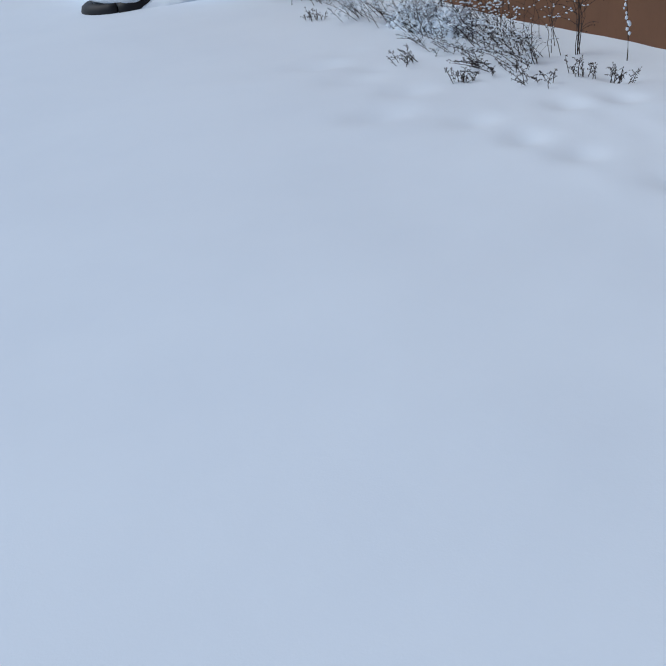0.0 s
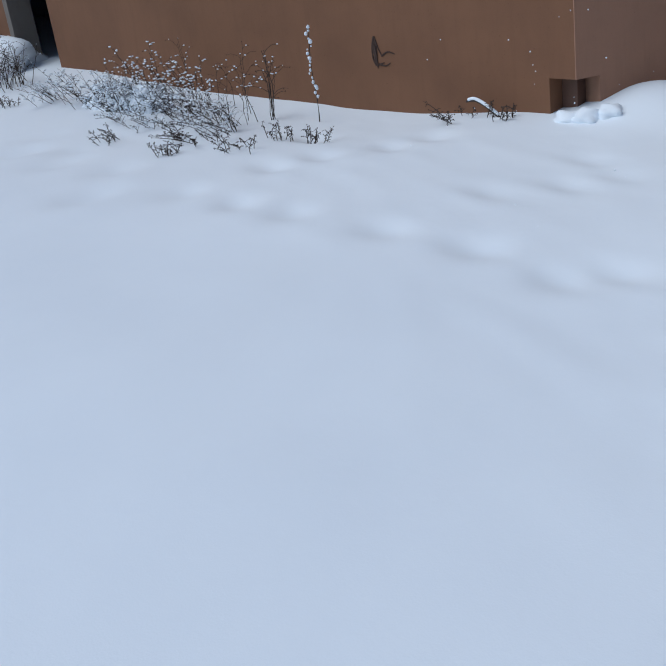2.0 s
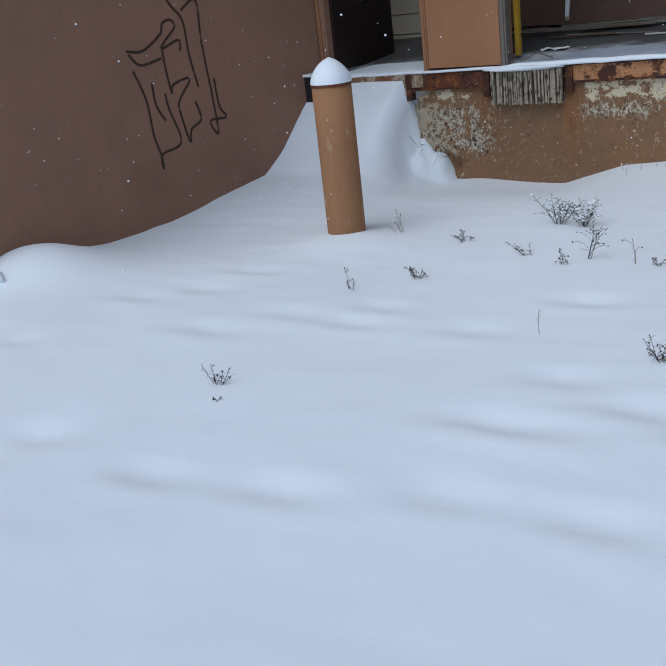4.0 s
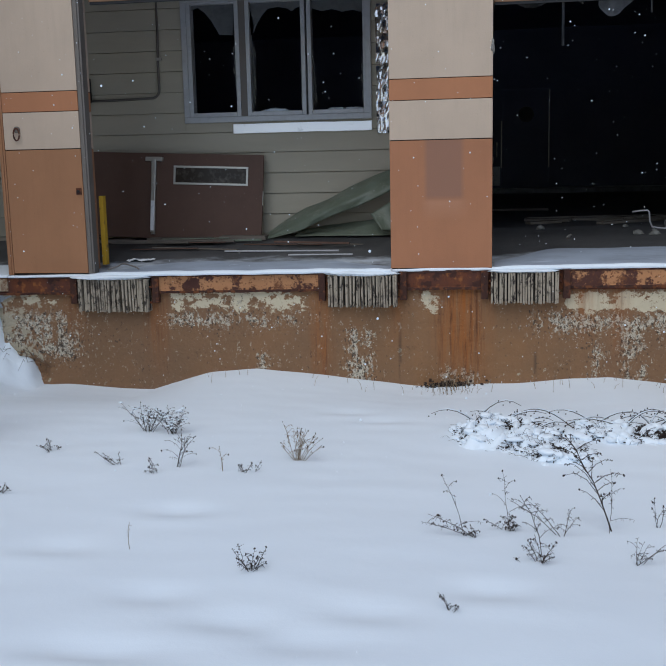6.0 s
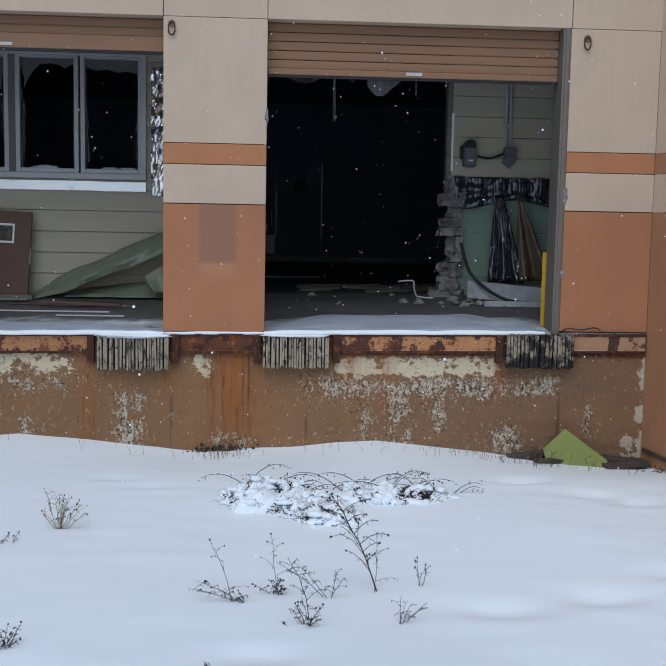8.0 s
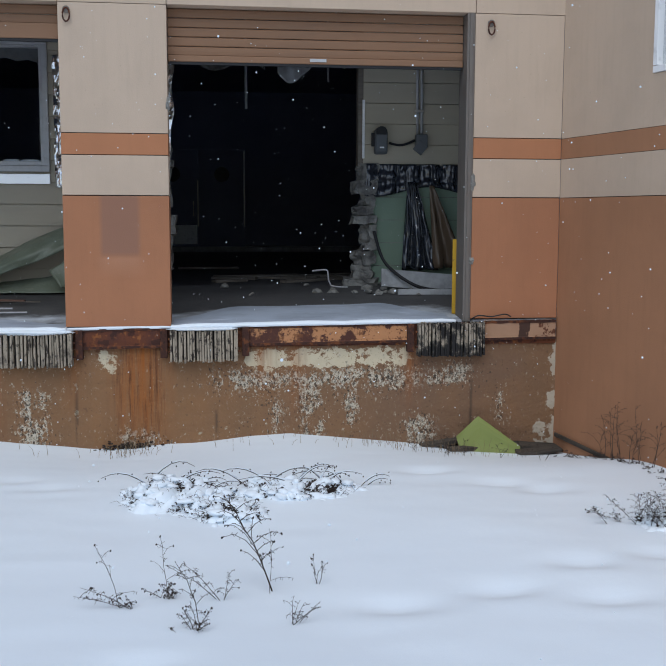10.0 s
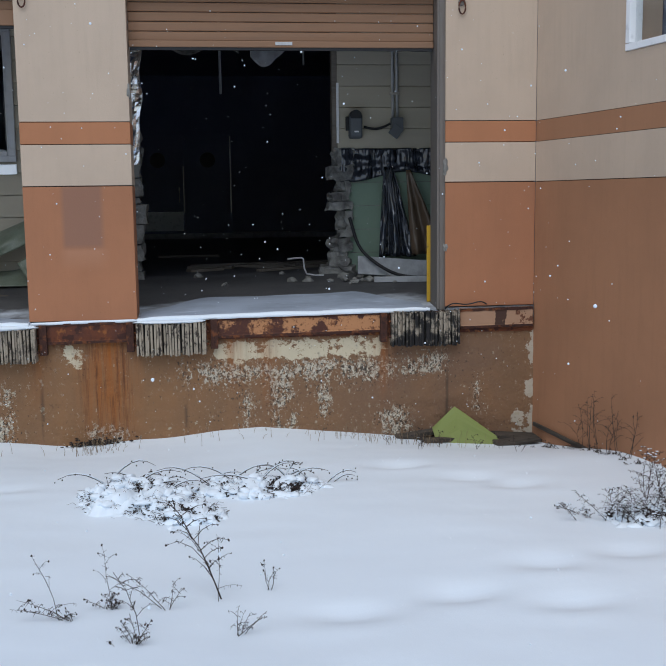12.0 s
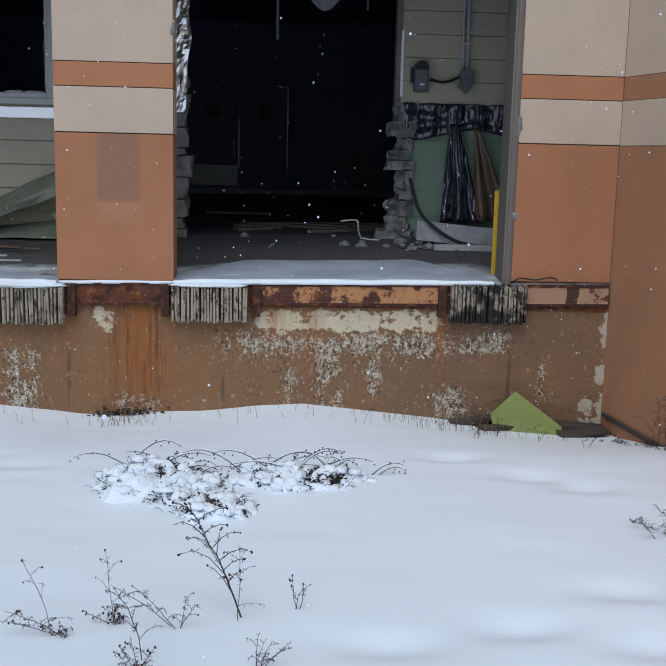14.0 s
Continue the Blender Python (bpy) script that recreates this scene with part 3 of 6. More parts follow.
def steel_edge(x0, x1, mat, label):
    """A steel channel along the dock's edge, with weld plates at its ends."""
    e = tagged(empty("steel_edge", (0, 0, 0)), label, "dock edge", "steel edges of the dock")
    n = max(4, int((x1 - x0) / 0.05))
    bm = bmesh.new()
    prof = [(0.02, 0.004), (-0.030, 0.0), (-0.034, -0.01), (-0.030, -0.135), (-0.040, -0.148), (-0.036, -0.158), (0.02, -0.158)]
    rows = []
    for i in range(n + 1):
        x = x0 + (x1 - x0) * i / n
        w = 0.006 * noise.noise(Vector((x * 3, 2, 1)))
        rows.append([bm.verts.new((x, y + w, floor_z(x, 0) - 0.012 + z + 0.004 * noise.noise(Vector((x * 6, z * 9, 1))))) for y, z in prof])
    for a, b in zip(rows, rows[1:]):
        for k in range(len(prof) - 1):
            bm.faces.new((a[k], a[k + 1], b[k + 1], b[k]))
    bm.faces.new(rows[0])
    bm.faces.new(rows[-1][::-1])
    part("channel", bm, mat, e)
    for name, y0, y1, zt, zb in (("upper_lip", -0.039, -0.028, 0.006, -0.016), ("lower_lip", -0.045, -0.030, -0.143, -0.164)):
        bm = bmesh.new()
        rows = []
        for i in range(n + 1):
            x = x0 + (x1 - x0) * i / n
            w, f = 0.006 * noise.noise(Vector((x * 3, 2, 1))), floor_z(x, 0) - 0.012
            a, c = f + zt, f + zb - 0.010 * noise.noise(Vector((x * 13, zb * 50, 5)))
            rows.append([bm.verts.new((x, y + w, z)) for y, z in ((y1, a), (y0, a), (y0, c), (y1, c))])
        for p, q in zip(rows, rows[1:]):
            for k in range(4):
                bm.faces.new((p[k], p[(k + 1) % 4], q[(k + 1) % 4], q[k]))
        bm.faces.new(rows[0])
        bm.faces.new(rows[-1][::-1])
        part(name, bm, "rust_dark", e, "scaly dark rust along the edge")
    for x in ((x0, x1 - 0.060) if mat != "edge_beige" else ()):
        part("end_plate", box(x, x + 0.060, -0.062, 0.02, floor_z(x, 0) - 0.26, floor_z(x, 0) - 0.012, 0.004), "rust_dark", e, "flaking rusty plate")
    return e


for x0, x1, mat, label in ((-4.62, -3.76, "rust", "dark rusty steel edge of the dock at its broken end"),
                           (-3.04, -1.45, "rust_paint", "orange-painted steel dock edge, blistered with rust"),
                           (-0.79, -0.03, "rust", "bare dark rusty steel dock edge under a pier"),
                           (0.60, 2.09, "rust_paint", "orange-painted steel dock edge with large rust patches"),
                           (2.73, 3.37, "edge_beige", "beige-painted steel dock edge with a rusted gap")):
    steel_edge(x0, x1, mat, label)


def dock_bumper(x0, x1, z0, z1, mat, label):
    """A laminated dock bumper: upright plies between two steel angles."""
    b = tagged(empty("dock_bumper", (0, 0, 0)), label, "dock bumper", "laminated bumpers on the dock face")
    n = int((x1 - x0) / 0.0235)
    ply = None
    rnd = random.Random(int(x0 * 100))
    for i in range(n):
        x = x0 + (x1 - x0) * (i + 0.5) / n
        h = z1 - z0
        if ply is None:
            bm = box(-0.0088, 0.0088, -0.115, 0.02, -h / 2, h / 2, 0.004)
            for v in bm.verts:
                v.co.y += 0.01 * noise.noise(v.co * 9)
            ply = part("ply", bm, mat, b)
            ply.matrix_basis = pose(x, 0, (z0 + z1) / 2)
        else:
            shared("ply", ply, b, pose(x, rnd.uniform(-0.012, 0.014), (z0 + z1) / 2 + rnd.gauss(0, 0.005), rnd.uniform(-2, 2), rnd.gauss(0, 0.8), rnd.uniform(-5, 5)))
    part("backing", box(x0 + 0.006, x1 - 0.006, -0.06, 0.03, z0 + 0.012, z1 - 0.012), "rubber_dark", b)
    for z in (z0 + 0.08, z1 - 0.08):
        part("tie_rod", rod([(x0 - 0.015, -0.045, z), (x1 + 0.015, -0.045, z)], 0.010, 8), "rust", b)


dock_bumper(-3.73, -3.06, 0.60, 0.90, "rubber", "weathered grey laminated rubber bumper with snow on top")
dock_bumper(-1.42, -0.81, 0.645, 0.925, "rubber", "weathered grey laminated rubber bumper with snow on top")
dock_bumper(-0.01, 0.57, 0.68, 0.945, "rubber", "weathered grey laminated rubber bumper beside rust runs")
dock_bumper(2.12, 2.71, 0.695, 0.985, "rubber_black", "blackened laminated rubber bumper with pale scuffed plies")


# ---- front wall of the dock: piers in painted bands ----
BANDS = [(0.0, 2.066, "terracotta"), (2.074, 2.40, "beige"), (2.406, 2.577, "orange"), (2.583, 3.62, "beige")]


def pier(name, x0, x1, low, mats, label, depth=0.30):
    w = tagged(empty(name, (x0, 0, 0)), label, "wall", kind="structure")
    part("joint_core", box(0.008, x1 - x0 - 0.008, 0.010, depth - 0.01, low + 0.01, 3.62), "joint", w)
    for (z0, z1, _), mat in zip(BANDS, mats):
        part("band", box(0, x1 - x0, 0, depth, max(z0, low), z1, 0.004), mat, w)
    return w


pier("wall_pier_1", -4.385, -3.66, 0.945, ["tan", "beige", "orange", "beige"], "stucco pier in bands of tan, beige and orange")
pier("wall_pier_2", -0.87, 0.0, 0.975, ["marked", "beige", "orange", "beige"], "stucco pier in bands of terracotta, beige and orange with a faded rectangle")
pier("wall_pier_3", 2.60, 3.385, 1.015, ["terracotta", "beige", "orange", "beige"], "stucco pier in bands of terracotta, beige and orange at the corner")
wall = tagged(empty("wall_header", (0, 0, 0)), "beige stucco wall over the dock openings", "wall", kind="structure")
for x0, x1 in ((-7.2, -4.392), (-4.386, -0.874), (-0.868, -0.002), (0.003, 2.60), (2.606, 4.4)):
    part("panel", box(x0, x1, 0, 0.30, 3.624, 6.2, 0.004), "beige", wall)

# ---- side walls ----
def banded_wall(name, start, direction, length, mats, label, low=-0.6, flip=1, high=6.2, gap=None, notch=0.0):
    """A wall that runs from start along direction, in the same bands, with a window opening if given."""
    a = math.degrees(math.atan2(direction.y, direction.x))
    w = tagged(empty(name, (start.x, start.y, 0), a), label, "wall", kind="structure")
    t0, t1 = (0, 0.3 * flip) if flip > 0 else (0.3 * flip, 0)
    core = (t0 + 0.008, t1 - 0.008)
    tops = [(low, 2.066), (2.072, 2.402), (2.406, 2.577), (2.581, high)]
    part("joint_core", box(0.01, length - 0.01 - notch, *core, low, 2.6), "joint", w)
    for (z0, z1), mat in zip(tops, mats):
        if gap and z1 > gap[2]:
            u0, u1, v0, v1 = gap
            for b in ((0, u0, z0, z1), (u1, length, z0, z1), (u0, u1, z0, v0), (u0, u1, v1, z1)):
                part("band", box(b[0], b[1], t0, t1, b[2], b[3]), mat, w)
        else:
            if notch and z0 == low:
                part("band", box(0, length - notch, t0, t1, z0, 0.33), mat, w)
                z0 = 0.33
            part("band", box(0, length, t0, t1, z0, z1), mat, w)
    return w


RWIN = (1.30, 2.35, 2.97, 4.1)
right_wall = banded_wall("wall_right", RIGHT0 + Vector((0.002, 0.0, 0)), RIGHT_DIR, 5.2, ["side_brown", "side_beige", "side_orange", "side_beige"], "stucco side wall in bands of terracotta, beige and orange", flip=1, gap=RWIN)
left_wall = banded_wall("wall_left", LEFT0, LEFT_DIR, 4.44, ["brown", "beige", "brown", "beige"], "shaded brown and beige stucco side wall with spray-paint lines", flip=-1, notch=0.19)


def end_window(parent_wall):
    """The small window in the side wall."""
    u0, u1, v0, v1 = RWIN
    a = math.degrees(math.atan2(RIGHT_DIR.y, RIGHT_DIR.x))
    w = tagged(empty("window_1", (RIGHT0.x, RIGHT0.y, 0), a), "white-framed window with cracked panes in the side wall", "window", kind="structure")
    f = 0.055
    for b in ((u0, u1, v0, v0 + f), (u0, u1, v1 - f, v1), (u0, u0 + f, v0 + f, v1 - f), (u1 - f, u1, v0 + f, v1 - f), ((u0 + u1) / 2 - 0.02, (u0 + u1) / 2 + 0.02, v0 + f, v1 - f)):
        part("window_frame", box(b[0] + 0.003, b[1] - 0.003, -0.01, 0.10, b[2] + 0.003, b[3] - 0.003, 0.004), "white_board", w)
    g = part("pane", box(u0 + f, u1 - f, 0.04, 0.046, v0 + f, v1 - f), "glass", w)
    g.visible_shadow = False
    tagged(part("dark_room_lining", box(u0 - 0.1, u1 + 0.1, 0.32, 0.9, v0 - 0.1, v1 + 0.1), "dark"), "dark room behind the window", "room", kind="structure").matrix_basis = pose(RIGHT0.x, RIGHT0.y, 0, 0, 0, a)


end_window(right_wall)

# front of the wing on the far side, with a doorway and a broken corner
def build_wing():
    a = math.degrees(math.atan2(WING_DIR.y, WING_DIR.x))
    w = tagged(empty("wall_wing", (CORNER.x, CORNER.y, 0), a), "brown stucco front of the neighbouring wing, broken at its corner", "wall", kind="structure")
    # from the corner outwards: the notch, the wall, the doorway, the rest
    part("band", box(0.0, 0.24, -0.34, -0.005, 0.33, 6.2), "wing", w)
    part("band", box(0.24, 7.75, -0.34, -0.005, -0.3, 6.2), "wing", w)
    part("band", box(8.9, 22.0, -0.34, -0.005, -0.3, 6.2), "wing", w)
    part("band", box(7.75, 8.9, -0.34, -0.005, 2.75, 6.2), "wing", w)
    # darker door brown here puts the notch's shade into the colour
    part("recess", box(0.10, 0.235, -0.33, -0.15, -0.2, 0.328), "door_brown", w)
    part("door_post", box(8.78, 8.9, -0.30, 0.03, 0.1, 2.75, 0.006), "grey_steel", w, "dark weathered door post")
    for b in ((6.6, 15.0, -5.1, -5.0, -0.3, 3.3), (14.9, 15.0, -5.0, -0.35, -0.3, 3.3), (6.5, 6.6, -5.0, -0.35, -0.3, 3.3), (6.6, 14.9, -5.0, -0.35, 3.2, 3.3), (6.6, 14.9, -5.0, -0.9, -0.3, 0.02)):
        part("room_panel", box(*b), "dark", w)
    return w


build_wing()


# ---- inside the dock: siding wall, room behind ----
def clapboards(x0, x1, z0, z1, y, name, label, step=0.2175, start=1.139):
    """Lapped boards, each its own piece, over a plain backing."""
    w = tagged(empty(name, (0, 0, 0)), label, "wall", kind="structure")
    part("backing", box(x0, x1, y + 0.034, y + 0.14, z0, z1), "siding", w)
    z = start
    while z > z0:
        z -= step
    while z < z1:
        a, b = max(z, z0), min(z + step, z1)
        if b - a > 0.02:
            bm = bmesh.new()
            pr = [(y - 0.016, a + 0.006), (y + 0.002, b), (y + 0.033, b), (y + 0.033, a + 0.006)]
            n = max(2, int((x1 - x0) / 0.4))
            rows = [[bm.verts.new((x0 + (x1 - x0) * i / n, q[0] + 0.003 * noise.noise(Vector((i * 0.9, a * 5, 1))), q[1])) for q in pr] for i in range(n + 1)]
            for r0, r1 in zip(rows, rows[1:]):
                for k in range(4):
                    bm.faces.new((r0[k], r1[k], r1[(k + 1) % 4], r0[(k + 1) % 4]))
            bm.faces.new(rows[0])
            bm.faces.new(rows[-1][::-1])
            part("board", bm, "siding", w)
        z += step
    return w


WX0, WX1, WZ0, WZ1 = -3.27, -1.25, 2.335, 3.64
clapboards(-7.2, WX0, 0.8, 4.4, BACK, "wall_siding_1", "olive-grey lapped siding wall inside the dock")
clapboards(WX1, -0.17, 0.8, 4.4, BACK, "wall_siding_2", "olive-grey lapped siding wall inside the dock")
clapboards(WX0, WX1, 0.8, WZ0, BACK, "wall_siding_3", "olive-grey lapped siding below the window")
clapboards(WX0, WX1, WZ1, 4.4, BACK, "wall_siding_4", "olive-grey lapped siding above the window")
clapboards(1.905, 3.9, 2.43, 4.4, BACK, "wall_siding_5", "olive-grey siding boards left hanging beside the hole", step=0.212, start=2.43)

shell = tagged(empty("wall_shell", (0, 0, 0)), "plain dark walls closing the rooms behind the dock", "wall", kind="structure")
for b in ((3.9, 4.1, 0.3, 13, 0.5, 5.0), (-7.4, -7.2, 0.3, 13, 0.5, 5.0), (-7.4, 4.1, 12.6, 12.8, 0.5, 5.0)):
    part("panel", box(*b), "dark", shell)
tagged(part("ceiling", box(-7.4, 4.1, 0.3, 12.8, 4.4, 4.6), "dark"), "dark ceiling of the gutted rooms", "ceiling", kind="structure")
tagged(part("floor", box(-7.2, 3.9, BACK + 0.14, 12.6, 0.9, 1.165), "concrete_floor"), "dark littered concrete floor of the gutted room", "floor", kind="structure")
tagged(part("roof", box(-9.5, 5.5, 0.31, 13, 6.0, 6.2), "beige"), "flat roof over the dock building", "roof", kind="structure")


def casement_window():
    w = tagged(empty("window_2", (0, 0, 0)), "grey triple casement window with dark broken panes", "window", kind="structure")
    y0, y1 = BACK - 0.045, BACK + 0.13
    f = 0.06
    for b in ((WX0, WX1, WZ0, WZ0 + f), (WX0, WX1, WZ1 - f, WZ1), (WX0, WX0 + f, WZ0 + f, WZ1 - f), (WX1 - f, WX1, WZ0 + f, WZ1 - f)):
        part("window_frame", box(b[0], b[1], y0, y1, b[2], b[3], 0.006), "alu", w)
    panes = ((-3.165, -2.69), (-2.53, -1.985), (-1.875, -1.335))
    for i, (a, b) in enumerate(panes):
        s = 0.045
        sash = part("sash", box(a - s, a, y0 + 0.012, y1 - 0.04, WZ0 + f, WZ1 - f, 0.005), "alu", w)
        part("rail", box(b, b + s, y0 + 0.012, y1 - 0.04, WZ0 + f, WZ1 - f, 0.005), "alu", w)
        part("rail", box(a, b, y0 + 0.012, y1 - 0.04, WZ0 + f, WZ0 + f + s, 0.005), "alu", w)
        part("rail", box(a, b, y0 + 0.012, y1 - 0.04, WZ1 - f - s * 0.6, WZ1 - f, 0.005), "alu", w)
        # shards left in the frames
        rnd = random.Random(i + 4)
        bm = bmesh.new()
        z0, z1 = WZ0 + f + s, WZ1 - f - s * 0.6
        for side in (a, b):
            k = 7
            pts = [(side + (1 if side == a else -1) * rnd.uniform(0.004, 0.035), z0 + (z1 - z0) * (j + 0.5) / k) for j in range(k)]
            for (xa, za), (xb, zb) in zip(pts, pts[1:]):
                xa, xb = xa + rnd.uniform(-0.004, 0.02) * (1 if side == a else -1), xb
                v = [bm.verts.new((p, BACK + 0.03, q)) for p, q in ((side, za), (xa, za), (xb, zb), (side, zb))]
                bm.faces.new(v)
        r = bmesh.ops.extrude_face_region(bm, geom=bm.faces[:])
        bmesh.ops.translate(bm, vec=(0, 0.004, 0), verts=[v for v in r["geom"] if isinstance(v, bmesh.types.BMVert)])
        g = part("pane", bm, "glass", w, "jagged remains of a broken pane")
        g.visible_shadow = False
        # dirty glass still held by the upper rail, the sky's reflection in its grey
        w_, h_ = b - a, z1 - z0
        top = (((0, 0.04), (0.15, 0.02), (0.30, 0.07), (0.42, 0.13), (0.55, 0.22), (0.62, 0.275), (1.0, 0.285)),
               ((0, 0.29), (0.06, 0.27), (0.12, 0.20), (0.24, 0.11), (0.36, 0.055), (0.55, 0.045), (0.72, 0.06), (0.82, 0.09), (0.9, 0.06), (1.0, 0.05)),
               ((0, 0.07), (0.2, 0.10), (0.4, 0.085), (0.6, 0.115), (0.8, 0.10), (1.0, 0.13)))[i]
        bm = bmesh.new()
        for (ua, va), (ub, vb) in zip(top, top[1:]):
            bm.faces.new([bm.verts.new((a + w_ * u, BACK + 0.034, z1 - h_ * q)) for u, q in ((ua, va), (ub, vb), (ub, 0), (ua, 0))])
        bmesh.ops.remove_doubles(bm, verts=bm.verts[:], dist=0.0005)
        r = bmesh.ops.extrude_face_region(bm, geom=bm.faces[:])
        bmesh.ops.translate(bm, vec=(0, 0.005, 0), verts=[v for v in r["geom"] if isinstance(v, bmesh.types.BMVert)])
        part("pane", bm, "sky_grey_glass", w, "dirty remains of a pane, greyed for the reflected sky, with a broken lower edge")
        for k in range(3):
            if i:
                part("snow_rest", blob((a + (b - a) * rnd.uniform(0.35, 0.85), BACK + 0.03, z0 + 0.006), (rnd.uniform(0.04, 0.11), 0.03, rnd.uniform(0.012, 0.026)), k + i, 0.5, 2), "snow", w, "snow blown onto the frame", smooth=True)
    part("mullion", box(-2.645, -2.575, y0 + 0.02, y1, WZ0 + f, WZ1 - f, 0.004), "grey_steel", w)
    return w


casement_window()


# white flashing under the window, and foil beside it
bm = box(-2.74, -1.25, BACK - 0.04, BACK - 0.016, 2.215, 2.315, 0.004)
bmesh.ops.subdivide_edges(bm, edges=[e for e in bm.edges if abs(e.verts[0].co.x - e.verts[1].co.x) > 0.5], cuts=14)
for v in bm.verts:
    v.co.z += 0.010 * noise.noise(Vector((v.co.x * 4, 0, 2)))
tagged(part("flashing_strip", bm, "foil_flat"), "torn silver-white flashing strip under the window", "flashing")
tagged(part("foil_strip", sheet(lambda u, v: (-1.20 + 0.13 * u + 0.02 * noise.noise(Vector((u, v * 6, 1))), BACK - 0.03 - 0.03 * noise.noise(Vector((u * 4, v * 12, 0))), 2.18 + 1.3 * v), 8, 40), "foil"), "crumpled silver foil sheathing beside the window", "foil")
tagged(part("foil_strip", sheet(lambda u, v: (-0.20 + (0.14 + 0.07 * v) * u + 0.03 * noise.noise(Vector((u, v * 5, 7))), BACK - 0.085 - 0.03 * noise.noise(Vector((u * 4, v * 10, 5))), 2.30 + 1.30 * v), 6, 30), "foil"), "torn silver foil hanging at the edge of the hole", "foil")


# ---- rolling shutters ----
def shutter(x0, x1, z0, label):
    s = tagged(empty("roller_shutter", (0, 0, 0)), label, "roller shutter", "half-raised shutters in the dock openings")
    z, i = 3.70, 0
    first = None
    while z - 0.077 > z0 + 0.05:
        if first is None:
            bm = bmesh.new()
            prof = [(0.0, 0.0), (-0.006, 0.006), (-0.0075, 0.036), (-0.006, 0.066), (0.0, 0.072), (0.006, 0.073), (0.006, 0.0)]
            a = [bm.verts.new((0, y, q)) for y, q in prof]
            b = [bm.verts.new((x1 - x0, y, q)) for y, q in prof]
            for k in range(len(prof)):
                bm.faces.new((a[k], b[k], b[(k + 1) % len(prof)], a[(k + 1) % len(prof)]))
            bm.faces.new(a)
            bm.faces.new(b[::-1])
            first = part("slat", bm, "brown_steel", s)
            first.matrix_basis = pose(x0, 0.14, z - 0.077)
        else:
            shared("slat", first, s, pose(x0, 0.14, z - 0.077))
        z -= 0.077
    part("bottom_bar", box(x0, x1, 0.112, 0.155, z0, z, 0.008), "brown_steel", s)
    part("seal", box(x0 + 0.01, x1 - 0.01, 0.12, 0.148, z0 - 0.022, z0), "black", s)
    xm = (x0 + x1) / 2
    part("label_plate", box(xm - 0.07, xm + 0.07, 0.106, 0.111, z0 + 0.018, z0 + 0.044), "alu", s, "small worn pale plate")
    return s


shutter(-3.55, -0.875, 3.345, "brown slatted roller shutter drawn almost fully up")
shutter(0.005, 2.525, 3.185, "brown slatted roller shutter drawn partly up")


# ---- jambs and guides ----
def jamb(x0, x1, y0, y1, z0, z1, mat, label):
    j = tagged(empty("door_jamb", (0, 0, 0)), label, "door jamb", kind="structure")
    part("post", box(x0, x1, y0, y1, z0, z1, 0.005), mat, j)
    part("guide", box(x0 + 0.3 * (x1 - x0), x1 - 0.3 * (x1 - x0), y0 - 0.012, y0, z0, z1, 0.002), mat, j)
    return j


jamb(2.53, 2.598, -0.004, 0.26, 0.99, 3.62, "grey_steel", "grey steel shutter guide with chipped paint")
jamb(-3.655, -3.595, -0.004, 0.10, 0.94, 3.62, "grey_steel", "grey steel shutter guide with chipped paint")
jamb(-0.868, -0.850, 0.02, 0.26, 0.97, 3.62, "joint", "thin dark edge trim of the opening")
jamb(-4.44, -4.388, -0.004, 0.22, 0.93, 3.62, "tan", "tan-painted timber door jamb")
jamb(-5.575, -5.540, -0.014, 0.25, 0.92, 3.62, "tan", "tan-painted edge strip of the doorway")
jamb(-5.538, -5.485, -0.004, 0.25, 0.92, 3.62, "brown", "brown timber door jamb")


def ring(x, z):
    """A lifting loop with its plate."""
    r = tagged(empty("wall_ring", (x, -0.004, z)), "rusty steel ring on a plate fixed to the pier", "ring", "rings on the piers")
    part("plate", rod([(0, 0.004, 0.03), (0, -0.010, 0.03)], 0.03, 10), "grey_steel", r)
    part("loop", rod([(0.028 * math.sin(t), -0.018, -0.012 + 0.055 * math.cos(t)) for t in [k * math.pi / 7 for k in range(14)]] + [(0.0, -0.018, 0.043)], 0.007, 6), "rust", r)


ring(-0.80, 3.53)
ring(2.735, 3.51)
ring(-4.255, 2.22)

